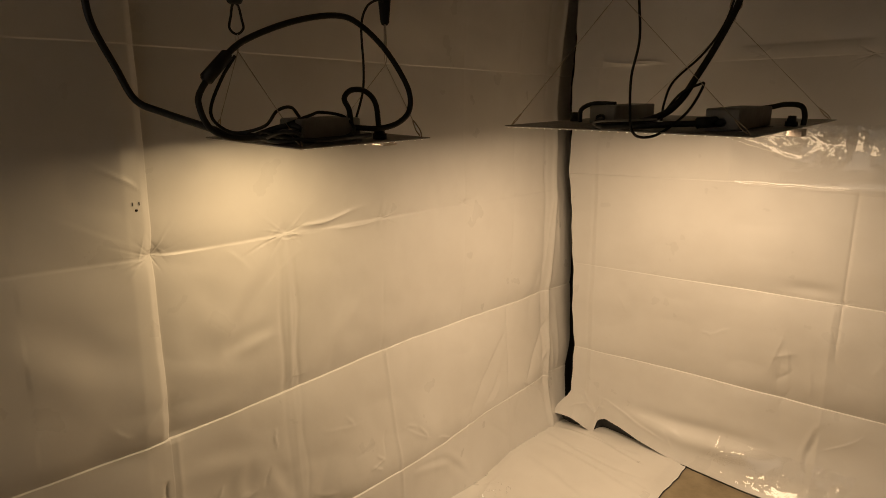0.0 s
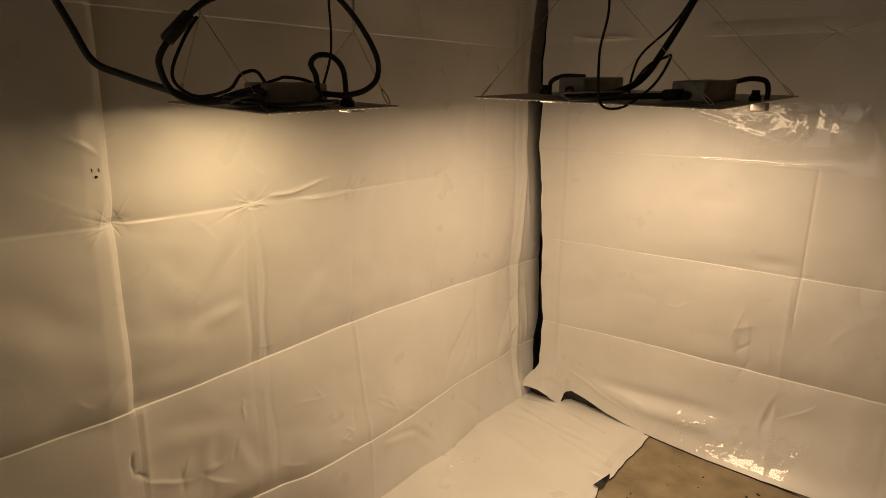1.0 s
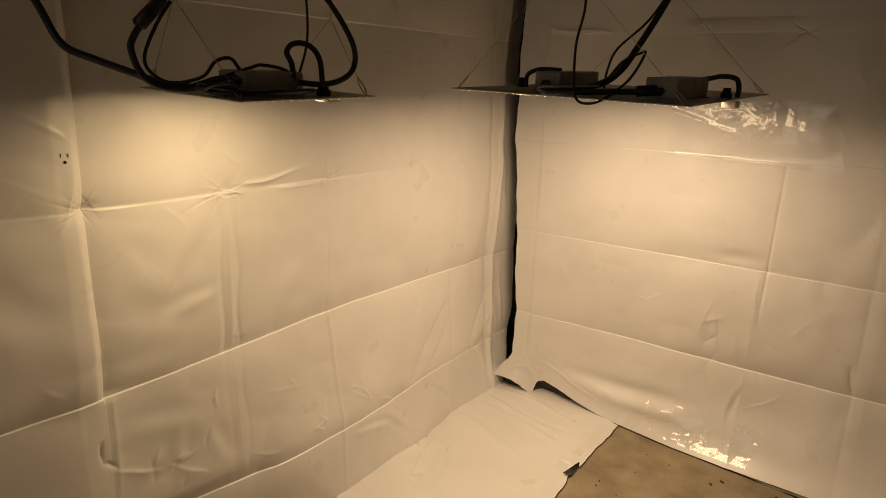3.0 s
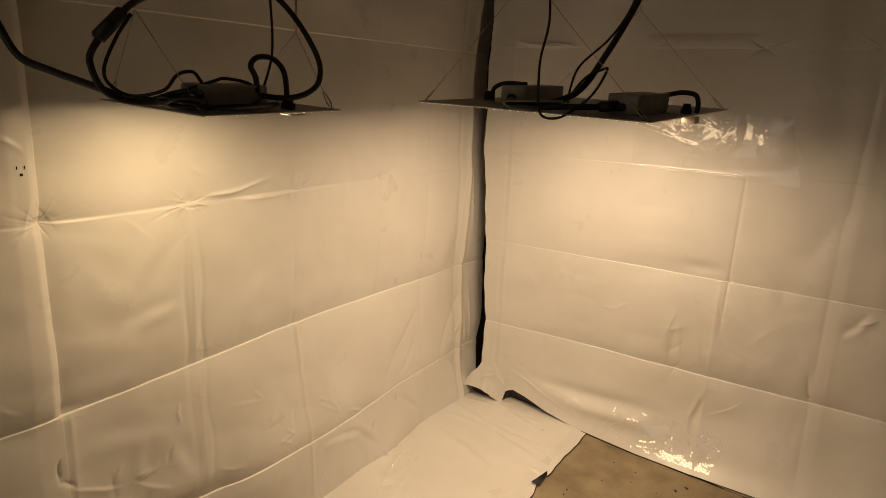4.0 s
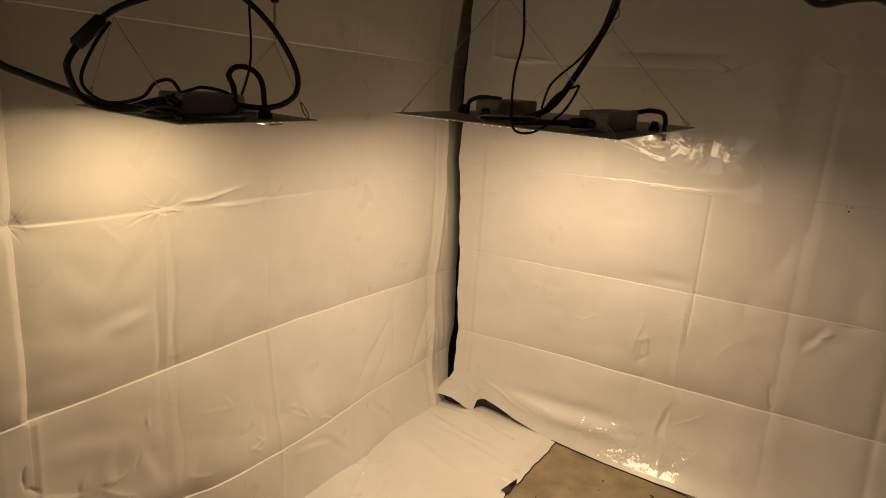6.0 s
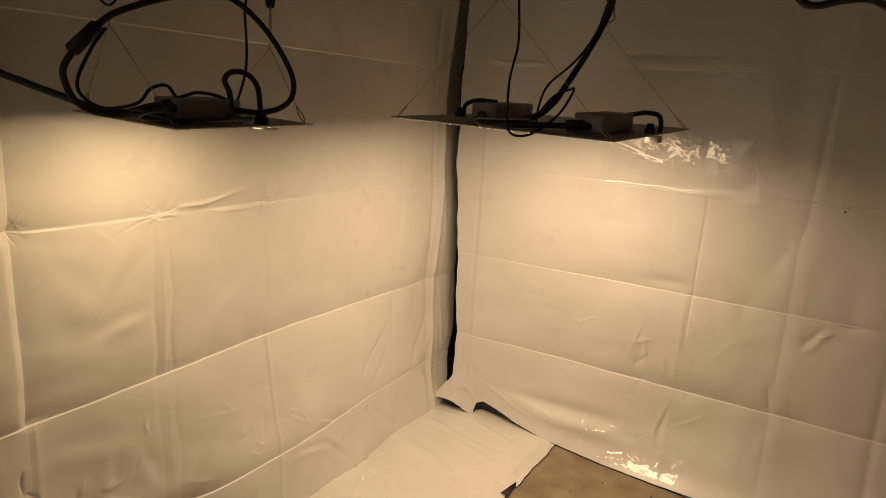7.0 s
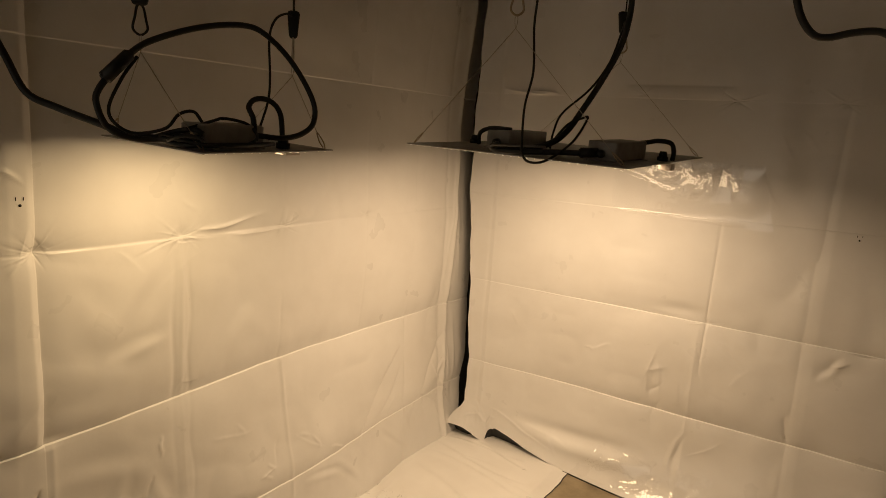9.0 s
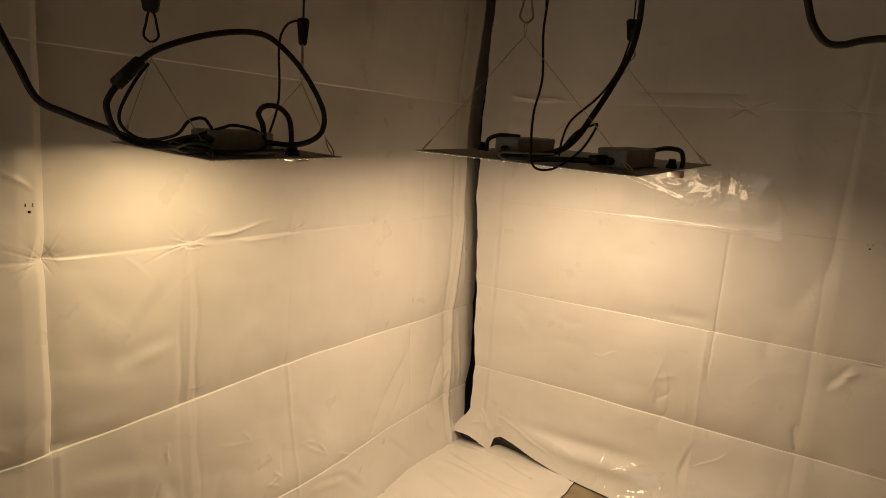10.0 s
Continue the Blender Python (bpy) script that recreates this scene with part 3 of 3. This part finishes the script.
US = np.concatenate([rows(0.0, 1.75, 0.0036, (0.87,), 2.15, 12), np.linspace(2.25, 3.85, 14)])
VS = rows(0.0, 1.6, 0.0036, (0.331, 0.665, 1.0, 1.372), 2.39, 30)
right_film = sheet("plastic_sheet", US, VS, right_place, FILM)
tagged(right_film, "white plastic film on the wall, hem curling over the floor", "plastic sheet", "plastic film lining")


def back_of_right(u, v):
    x, y, z = right_place(u, v)
    return x + 0.0015, y + 0.0025 + 0.03 * ease(u, 0.0, 0.05) * (0.3 + 0.7 * ease(v, 0.0, 0.05)), z + 0.0005


sheet("black_back_and_shade", np.concatenate([np.arange(0.0, 0.6, 0.006), np.linspace(0.6, 2.25, 40)]), np.concatenate([np.arange(0, 0.3, 0.006), np.linspace(0.3, 2.38, 80)]),
      back_of_right, FILM_BACK_AND_SHADE, right_film, "black back of the film, and black filling for corner shade")


def tucked_hem(x, k):
    """The lower hem turned under, black side out."""
    h, y = hem_z(x), -hem_y(x)
    return x, y + 0.004 + k * 0.03, 0.003 + (h - 0.002) * (1 - k)


sheet("tucked_hem", np.arange(0.04, 0.60, 0.005), np.linspace(0, 1, 6), tucked_hem, FILM_BACK_AND_SHADE, right_film, "black back side of the turned hem")


def floor_line(x, k):
    """A thin uneven black line where the film's lower edge meets the floor."""
    high = 0.0045 * np.clip(0.8 + 0.7 * value_noise(x, 0 * x, 0.09, 91), 0.15, 1.5)
    return x, -hem_y(x) - right_relief(x, 0 * x) - 0.0025 - 0.002 * (1 - k), 0.0012 + high * k


sheet("hem", np.arange(0.52, 1.9, 0.008), np.linspace(0, 1, 2), floor_line, FILM_BACK_AND_SHADE, right_film, "thin black line where the film meets the floor")


def edge_of_floor_film(y):
    torn = 0.020 * ease(-y, 0.392, 0.398) * (1 - ease(-y, 0.40, 0.50))
    return 0.564 - 0.012 * ease(-y, 0.05, 0.4) + 0.0015 * np.sin(y * 31) + 0.001 * np.sin(y * 83) - torn


def floor_place(u, y):
    x = -0.02 + u * (edge_of_floor_film(y) + 0.02)
    h = 0.004 + 0.004 * (value_noise(x, y, 0.17, 61) + 1) + 0.004 * facets(x, y, 0.22, 64, 0.012)
    # long soft folds that run out from the corner
    h = h + wrinkle(x, y, (0.06, -0.08), (0.46, -0.15), 0.012, 0.008, True) + wrinkle(x, y, (0.05, -0.14), (0.50, -0.24), 0.016, 0.009, True)
    h = h + wrinkle(x, y, (0.05, -0.22), (0.52, -0.34), 0.020, 0.009, True) + wrinkle(x, y, (0.16, -0.05), (0.34, -0.10), 0.007, 0.006, True)
    h = h + wrinkle(x, y, (0.20, -0.09), (0.42, -0.09), 0.006, 0.005) + wrinkle(x, y, (0.12, -0.17), (0.36, -0.19), 0.006, 0.004, True)
    h = h + wrinkle(x, y, (0.06, -0.34), (0.42, -0.48), 0.030, 0.009, True) + wrinkle(x, y, (0.30, -0.24), (0.54, -0.30), 0.010, 0.004, True)
    h = h + wrinkle(x, y, (0.08, -0.46), (0.17, -0.80), 0.014, 0.010) + wrinkle(x, y, (0.13, -0.50), (0.24, -0.86), 0.020, 0.009, True)
    h = h + wrinkle(x, y, (0.22, -0.45), (0.30, -1.0), 0.045, 0.009, True) + wrinkle(x, y, (0.07, -0.60), (0.12, -0.52), 0.007, 0.006, True)
    h = h * np.clip((1 - u) / 0.08, 0.25, 1)
    return x, y, np.maximum(h, 0.003)


floor_film = sheet("plastic_sheet", np.linspace(0, 1, 160), np.concatenate([np.arange(-0.98, 0.07, 0.004)]), floor_place, FILM)
tagged(floor_film, "white plastic film laid loose over part of the floor", "plastic sheet", "plastic film lining")


def floor_back(u, y):
    x, y, z = floor_place(u, y)
    return x + 0.003 * u, y, z - 0.0018


def torn_flap(a, b):
    """A torn tongue of the film's edge, curled up."""
    return 0.553 - 0.028 * a * b, -0.394 - 0.065 * a, 0.006 + 0.020 * b * (1 - a) + 0.003 * a


sheet("torn_flap", np.linspace(0, 1, 10), np.linspace(0, 1, 8), torn_flap, FILM_BACK_AND_SHADE, floor_film, "curled black side of a torn edge")
sheet("black_back_and_shade", np.linspace(0.7, 1, 40), np.arange(-0.98, 0.06, 0.006), floor_back, FILM_BACK_AND_SHADE, floor_film, "black back of the film, and black filling for corner shade")


# ---- clear tape ----
def tape(name_label, us, vs, place):
    ob = sheet("clear_tape", us, vs, place, CLEAR)
    ob.visible_shadow = False
    return tagged(ob, name_label, "tape", "clear tape patches")


def wall_tape(u, v):
    """Lies close on the film, with loose wrinkles and a rolled lower edge."""
    x = 0.61 + 0.455 * u
    low = 0.990 - 0.036 * (x - 0.6)
    z = low + (1.176 - low) * v
    x = x + 0.05 * u * (1 - v)
    r = right_relief(x, z)
    y = -r.max() - 0.0006 * facets(x, z, 0.05, 78) - 0.03 * (x - 0.6) ** 2
    rough = ease(x, 0.64, 0.80) * (1 - ease(x, 1.03, 1.07)) * ease(z + 0.03 * value_noise(x, z, 0.05, 77), 1.04, 1.085)
    rough = rough * np.clip(value_noise(x, z, 0.06, 83) * 1.3 + 0.8, 0.1, 1)
    t = x * 0.94 + z * 0.34
    n = 1.3 * facets(t * 0.8, (z - 0.35 * x) * 1.15, 0.088, 71) + 0.45 * facets(x, z, 0.033, 72)
    roll = 0.0034 * np.exp(-((z - low - 0.009 + 0.0012 * np.sin(x * 60)) / 0.0042) ** 2) * ease(x, 0.60, 0.68) * (1 - ease(x, 0.98, 1.06))
    roll = roll + 0.0030 * np.exp(-((z - 1.135 + 0.30 * (x - 0.6)) / 0.009) ** 2) * (1 - ease(x, 0.76, 0.85)) * ease(x, 0.59, 0.62)
    lean = 0.055 * (1.178 - z) * ease(z, 1.0, 1.08) * ease(x, 0.60, 0.80) * (1 - ease(x, 1.04, 1.10))
    return x, y - 0.0007 - 0.0036 * n * rough - 0.0004 * facets(x, z, 0.012, 76) * rough - roll - lean, z


tape("glossy wrinkled clear tape stuck across the white film", np.linspace(0, 1, 260), np.linspace(0, 1, 96), wall_tape)


def hem_tape(x, v):
    a, b, c = right_place(x - 0.06, v)
    mask = np.clip(value_noise(x, v, 0.06, 84) * 1.2 + 0.6, 0.1, 1)
    n = facets(x * 0.8 + v, v * 1.5 - 0.3 * x, 0.055, 73) + 0.35 * facets(x, v, 0.02, 74)
    return a, b - 0.0007 - (0.0028 + 0.0035 * ease(v, 0.03, 0.08) * (1 - ease(v, 0.10, 0.13))) * n * mask, c + 0.0006


tape("clear wrinkled tape on the lower hem of the film", np.arange(0.62, 1.02, 0.0025), np.arange(0.012, 0.13, 0.0025), hem_tape)


def floor_tape(x, y):
    a, b, c = floor_place((x + 0.02) / (edge_of_floor_film(y) + 0.02), y)
    mask = np.exp(-((x - 0.125) / 0.03) ** 2 - ((y + 0.61) / 0.085) ** 2)
    return x, y, c - 0.0015 + 0.015 * facets(x, y, 0.07, 75) * mask


tape("clear tape on the white floor film beside the wall", np.arange(0.075, 0.185, 0.0025), np.arange(-0.75, -0.48, 0.0025), floor_tape)


# ---- lamp boards ----
def driver(parent, m, wide, long, high):
    """LED power supply: ribbed case with end caps and feet."""
    bm = bmesh.new()
    box(bm, m @ pose(0, 0, high / 2 + 0.004), wide, long, high, 0.003)
    d = part("driver", bm, DRIVER, parent, "grey metal driver case")
    for s in (-1, 1):
        bm = bmesh.new()
        box(bm, m @ pose(0, s * (long / 2 - 0.012), 0.002), wide + 0.022, 0.012, 0.003, 0.001)
        part("foot", bm, DRIVER, d)
        bm = bmesh.new()
        box(bm, m @ pose(0, s * long / 2, high / 2 + 0.004), wide - 0.004, 0.004, high - 0.004, 0.001)
        part("end_cap", bm, DRIVER, d)
        bm = bmesh.new()
        cyl(bm, m @ pose(0, s * (long / 2 + 0.008), high * 0.45, 90), 0.009, 0.02, 0.007)
        part("cable_gland", bm, RUBBER, d, "black rubber gland")
    return d


def led_panel(m, sx, sy, nx, ny, inset, label):
    thing = empty("led_panel", m)
    tagged(thing, label, "lamp", "hanging lamps")
    bm = bmesh.new()
    box(bm, Matrix.Identity(4), sx, sy, 0.0022, 0.0006)
    part("board", bm, ALU, thing, "thin grey metal board")
    bm = bmesh.new()
    box(bm, pose(0, 0, -0.0018), sx - 0.004, sy - 0.004, 0.001)
    part("led_side", bm, WHITE_PCB, thing, "white light-emitting side", smooth=False)
    bm = bmesh.new()
    for i in range(nx):
        for j in range(ny):
            x, y = (i / (nx - 1) - 0.5) * (sx - 0.016), (j / (ny - 1) - 0.5) * (sy - inset)
            box(bm, pose(x, y, -0.0026), 0.0022, 0.0022, 0.0012)
    leds = part("led_diodes", bm, DIODE, thing, "glowing warm white diodes", smooth=False)
    tagged(leds, kind="stuff")
    return thing


def grommet(parent, x, y, high):
    """Cable gland through the board, with the white terminal cover beneath it."""
    bm = bmesh.new()
    cyl(bm, pose(x, y, 0.005), 0.0125, 0.012)
    cyl(bm, pose(x, y, 0.016), 0.010, 0.014, 0.008)
    g = part("cable_gland", bm, RUBBER, parent, "black rubber gland")
    bm = bmesh.new()
    box(bm, pose(x + 0.012, y, -0.0035 - high / 2), 0.030, 0.034, high, 0.002)
    part("terminal_cover", bm, WHITE_PLASTIC, parent, "white plastic terminal cover")
    return g


lamp1 = led_panel(M1, L1, W1, 14, 16, 0.03, "small square LED board with one driver hung on wires")
driver(lamp1, pose(0.066, -0.055, 0), 0.060, 0.120, 0.036)
grommet(lamp1, 0.098, 0.050, 0.005)
lamp2 = led_panel(M2, L2, W2, 28, 18, 0.012, "large LED board with two drivers hung on wires")
driver(lamp2, pose(0.186, -0.145, 0), 0.066, 0.20, 0.040)
driver(lamp2, pose(-0.091, -0.10, 0), 0.066, 0.20, 0.040)
grommet(lamp2, 0.250, -0.010, 0.016)
grommet(lamp2, -0.225, -0.090, 0.016)


# ---- hangers ----
def rope_ratchet(at, high, wide, big, mat, turn=0):
    """Adjustable hanger: carabiner, ratchet body and the rope up to the ceiling."""
    thing = tagged(empty("rope_hanger"), "black rope ratchet with a snap hook hung from the ceiling", "rope ratchet", "lamp hangers")
    p = Vector(at)
    w, h = big * 0.24, big
    m = Matrix.Translation(p) @ pose(0, 0, 0, 0, 0, turn)
    bm = bmesh.new()
    tube(bm, [m @ Vector(q) for q in ((0, 0, 0), (w, 0, h * 0.18), (w * 0.85, 0, h * 0.5), (w * 0.45, 0, h * 0.95), (-w * 0.3, 0, h),
                                     (-w * 0.7, 0, h * 0.6), (-w, 0, h * 0.2))], 0.0022 * big / 0.05, 8, 6, True)
    part("snap_hook", bm, mat, thing, "metal snap hook")
    bm = bmesh.new()
    box(bm, Matrix.Translation(p) @ pose(0, 0, h + high * 0.5, 0, 0, 40), wide, wide * 0.55, high, 0.006)
    for v in bm.verts:
        z = (v.co.z - p.z - h) / high
        k = 0.62 + 0.38 * min(1.0, z * 1.6)
        v.co.x, v.co.y = p.x + (v.co.x - p.x) * k, p.y + (v.co.y - p.y) * k
    part("ratchet_body", bm, NYLON, thing, "black plastic ratchet body")
    bm = bmesh.new()
    tube(bm, [p + Vector((0, 0, h + high * 0.9)), Vector((p.x, p.y, 2.4))], 0.0022, 8, 1)
    part("rope", bm, NYLON, thing, "thin black rope")
    return thing


APEX = [Vector((0.255, -1.53, 1.300)), Vector((0.290, -1.23, 1.298)), Vector((0.617, -0.915, 1.433)), Vector((0.660, -0.265, 1.452))]


def hanger_edges(m, sx, sy, apex, corners):
    thing = tagged(empty("wire_hanger"), "thin steel hanging wire with hooks at its ends", "wire", "lamp hangers")
    apex = Vector(apex)
    for cx, cy in corners:
        hole = m @ Vector((cx * (sx / 2 - 0.012), cy * (sy / 2 - 0.012), 0.001))
        way = (apex - hole).normalized()
        clip = hole + way * 0.038
        bm = bmesh.new()
        tube(bm, [clip, apex], 0.0007, 6, 1)
        part("wire", bm, STEEL, thing)
        bm = bmesh.new()
        q = way.orthogonal().normalized() * 0.004
        tube(bm, [hole - Vector((0, 0, 0.005)), hole + q * 0.3, hole + way * 0.014 + q, clip, hole + way * 0.018 - q * 0.7, hole + way * 0.004 - q * 0.2], 0.0012, 6, 5)
        part("hook", bm, BRASSY, thing, "bent metal hook")
    bm = bmesh.new()
    tube(bm, [apex, apex + Vector((0.003, 0, 0.012)), apex + Vector((0.003, 0, 0.022)), apex + Vector((0, 0, 0.028)),
              apex + Vector((-0.003, 0, 0.022)), apex + Vector((-0.003, 0, 0.012))], 0.0007, 6, 4, True)
    part("loop", bm, STEEL, thing)
    return thing


hanger_edges(M1, L1, W1, APEX[0], ((-1, -1), (1, -1)))
hanger_edges(M1, L1, W1, APEX[1], ((-1, 1), (1, 1)))
hanger_edges(M2, L2, W2, APEX[2], ((-1, -1), (1, -1)))
hanger_edges(M2, L2, W2, APEX[3], ((-1, 1), (1, 1)))
UP = Vector((0, 0, 0.026))
rope_ratchet(APEX[0] + UP, 0.06, 0.036, 0.045, NYLON, 40)
rope_ratchet(APEX[1] + UP, 0.052, 0.024, 0.045, STEEL, 140)
rope_ratchet(APEX[2] + UP, 0.06, 0.034, 0.055, BRASSY, 30)
rope_ratchet(APEX[3] + UP, 0.06, 0.040, 0.055, BRASSY, 20)


# ---- cables ----
def cable(name, pts, r, label, mat=RUBBER, plug=None, category="cable", seg=10):
    bm = bmesh.new()
    tube(bm, pts, r, seg)
    ob = part(name, bm, mat)
    tagged(ob, label, category, "lamp cables")
    if plug:
        a, b, pr = plug
        m, n = between(a, b)
        bm = bmesh.new()
        cyl(bm, m, pr, n, pr * 0.92)
        bmesh.ops.bevel(bm, geom=[e for e in bm.edges if len(e.link_faces) == 2 and e.calc_face_angle() > 1.0], offset=pr * 0.25, segments=2, affect="EDGES")
        p = part("plug", bm, RUBBER, ob, "black moulded plug")
        p.matrix_parent_inverse = Matrix.Identity(4)
    return ob


cable("power_cable", [(0.347, -1.505, 1.172), (0.296, -1.557, 1.164), (0.272, -1.593, 1.176), (0.263, -1.608, 1.21), (0.266, -1.604, 1.239), (0.276, -1.559, 1.295),
                      (0.283, -1.517, 1.323), (0.311, -1.454, 1.350), (0.337, -1.394, 1.362), (0.354, -1.359, 1.351), (0.375, -1.317, 1.310), (0.398, -1.288, 1.249),
                      (0.406, -1.293, 1.209), (0.397, -1.314, 1.187), (0.387, -1.352, 1.178), (0.369, -1.390, 1.180)],
      0.0049, "thick black power cable looped above the small lamp", plug=((0.2695, -1.6, 1.251), (0.2755, -1.561, 1.293), 0.0105))
cable("power_cable", [(0.367, -1.33, 1.173), (0.364, -1.334, 1.22), (0.359, -1.354, 1.241), (0.350, -1.378, 1.242), (0.349, -1.393, 1.228), (0.361, -1.394, 1.209), (0.366, -1.395, 1.185)],
      0.0047, "short black cable looped from driver to board")
cable("power_cable", [(0.16, -1.72, 2.4), (0.135, -1.71, 1.8), (0.118, -1.695, 1.419), (0.110, -1.693, 1.372), (0.107, -1.684, 1.333), (0.112, -1.659, 1.276), (0.128, -1.64, 1.225),
                      (0.163, -1.613, 1.205), (0.226, -1.583, 1.184), (0.268, -1.562, 1.170), (0.33, -1.53, 1.166)],
      0.0058, "black power cable hanging down to the small lamp")
cable("cord", [(0.280, -1.552, 1.290), (0.266, -1.569, 1.256), (0.254, -1.584, 1.212), (0.257, -1.579, 1.188), (0.281, -1.561, 1.173), (0.322, -1.536, 1.183), (0.334, -1.52, 1.206),
               (0.339, -1.497, 1.212), (0.339, -1.481, 1.197)], 0.0026, "thin black cord looped over the small lamp", NYLON)
cable("cord", [(0.290, -1.23, 1.41), (0.296, -1.256, 1.410), (0.289, -1.276, 1.396), (0.285, -1.287, 1.361), (0.288, -1.287, 1.289), (0.291, -1.295, 1.241), (0.292, -1.321, 1.180)],
      0.0022, "thin black rope tail hanging from a ratchet", NYLON)
cable("cord", [(0.349, -1.516, 1.185), (0.342, -1.461, 1.200), (0.338, -1.435, 1.205), (0.355, -1.401, 1.198), (0.388, -1.409, 1.176), (0.398, -1.457, 1.162), (0.389, -1.515, 1.162),
               (0.35, -1.535, 1.168), (0.30, -1.54, 1.166)], 0.0026, "thin black cord over the driver", NYLON)
cable("cord", [(0.300, -1.54, 1.168), (0.330, -1.520, 1.180), (0.352, -1.505, 1.184), (0.365, -1.50, 1.178)], 0.0045, "short black cord into the driver")
cable("cord", [(0.31, -1.53, 1.164), (0.345, -1.53, 1.160), (0.385, -1.50, 1.161), (0.400, -1.45, 1.164), (0.395, -1.40, 1.166), (0.375, -1.36, 1.167)], 0.004, "black cord lying along the driver")
for k in range(3):
    c = Vector((0.335 + 0.014 * k, -1.530 + 0.010 * (k % 2), 1.163))
    cable("cord", [c + Vector((0.026 * math.cos(t + k) * (1 + 0.2 * k), 0.016 * math.sin(t + k), 0.007 + 0.005 * math.sin(1.7 * t + k))) for t in (0.0, 0.9, 1.8, 2.7, 3.6, 4.5, 5.4)],
          0.0026, "black cord tangled beside the driver", NYLON)

cable("power_cable", [(0.83, -0.72, 2.4), (0.80, -0.725, 1.9), (0.796, -0.715, 1.608), (0.796, -0.703, 1.541), (0.791, -0.692, 1.484), (0.789, -0.733, 1.416), (0.768, -0.779, 1.338), (0.743, -0.812, 1.274),
                      (0.724, -0.837, 1.230), (0.702, -0.867, 1.202), (0.660, -0.898, 1.186), (0.599, -0.915, 1.180), (0.569, -0.890, 1.184), (0.545, -0.815, 1.192)],
      0.0068, "thick black power cable running down to the large lamp")
cable("power_cable", [(0.595, -0.925, 1.178), (0.664, -0.907, 1.179), (0.719, -0.885, 1.182), (0.782, -0.86, 1.184), (0.807, -0.835, 1.188)], 0.0062, "black cable joining the two drivers",
      plug=((0.765, -0.868, 1.184), (0.800, -0.845, 1.187), 0.011))
cable("cord", [(0.588, -0.932, 1.181), (0.580, -0.925, 1.185), (0.60, -0.93, 1.189), (0.65, -0.915, 1.190), (0.70, -0.895, 1.192)], 0.0022, "grey cord end resting on the black cables", GREY_CORD)
cable("cord", [(0.645, -0.88, 2.4), (0.642, -0.876, 1.58), (0.638, -0.86, 1.516), (0.630, -0.849, 1.449), (0.638, -0.852, 1.353), (0.628, -0.86, 1.279), (0.651, -0.913, 1.210), (0.667, -0.939, 1.172),
               (0.687, -0.941, 1.158), (0.715, -0.919, 1.165), (0.750, -0.874, 1.205), (0.763, -0.829, 1.257), (0.752, -0.833, 1.257), (0.723, -0.842, 1.241), (0.693, -0.852, 1.199)],
      0.0026, "thin black cord hanging down and looped at the large lamp", NYLON)
cable("cord", [(0.665, -0.285, 1.56), (0.756, -0.62, 1.470), (0.755, -0.687, 1.392), (0.732, -0.739, 1.327), (0.688, -0.782, 1.27), (0.679, -0.805, 1.225), (0.686, -0.834, 1.190)],
      0.0024, "thin black rope tail beside the power cable", NYLON)
cable("power_cable", [(0.81, -0.64, 1.212), (0.844, -0.62, 1.217), (0.872, -0.624, 1.222), (0.900, -0.620, 1.218), (0.907, -0.611, 1.200), (0.906, -0.610, 1.178)], 0.0055, "short black cable from driver to board")
cable("power_cable", [(0.529, -0.705, 1.229), (0.475, -0.708, 1.231), (0.441, -0.703, 1.219), (0.433, -0.695, 1.197), (0.434, -0.695, 1.188)], 0.0055, "short black cable from driver to board")
cable("power_cable", [(1.08, -0.91, 2.4), (1.105, -0.915, 1.7), (1.116, -0.908, 1.53), (1.128, -0.895, 1.478), (1.142, -0.885, 1.438), (1.164, -0.88, 1.410), (1.188, -0.879, 1.405), (1.219, -0.88, 1.411),
                      (1.257, -0.881, 1.412), (1.311, -0.883, 1.397), (1.42, -0.89, 1.45), (1.5, -0.9, 2.4)], 0.0062, "black power cable sagging in a loop from the ceiling")


# ---- outlet holes in the film ----
def outlet(m):
    thing = tagged(empty("outlet_holes", m), "dark plug slots poked through the white film", "outlet", "outlet holes")
    for s in (-1, 1):
        bm = bmesh.new()
        box(bm, pose(s * 0.0063, 0, 0), 0.0012, 0.0012, 0.0062, 0.0003)
        part("slot", bm, HOLE, thing)
    bm = bmesh.new()
    cyl(bm, pose(0, 0, -0.0119, 90), 0.0025, 0.0012)
    part("ground_hole", bm, HOLE, thing)
    return thing


def on_left(y, z):
    return float(left_place(np.array([[y]]), np.array([[z]]))[0][0, 0])


def on_right(x, z):
    return -float(right_relief(np.array([[x]]), np.array([[z]]))[0, 0])


outlet(pose(on_left(-1.601, 1.044) + 0.0008, -1.601, 1.044, 0, 0, 90))
outlet(pose(1.336, on_right(1.336, 0.992) - 0.0008, 0.992))


# ---- crumbs on the floor ----
bm = bmesh.new()
for k in range(46):
    x, y, r = random.uniform(0.62, 1.5), -random.uniform(0.14, 0.6) ** 1.1, random.choice((0.0012, 0.0018, 0.003, 0.005))
    bmesh.ops.create_icosphere(bm, subdivisions=1, radius=r, matrix=pose(x, y, r * 0.3, 0, 0, random.uniform(0, 180)) @ Matrix.Diagonal((1.8, 0.8, 0.5, 1)))
tagged(part("dirt_crumbs", bm, DIRT), "dark crumbs of dirt scattered on the brown floor", "dirt", kind="stuff")
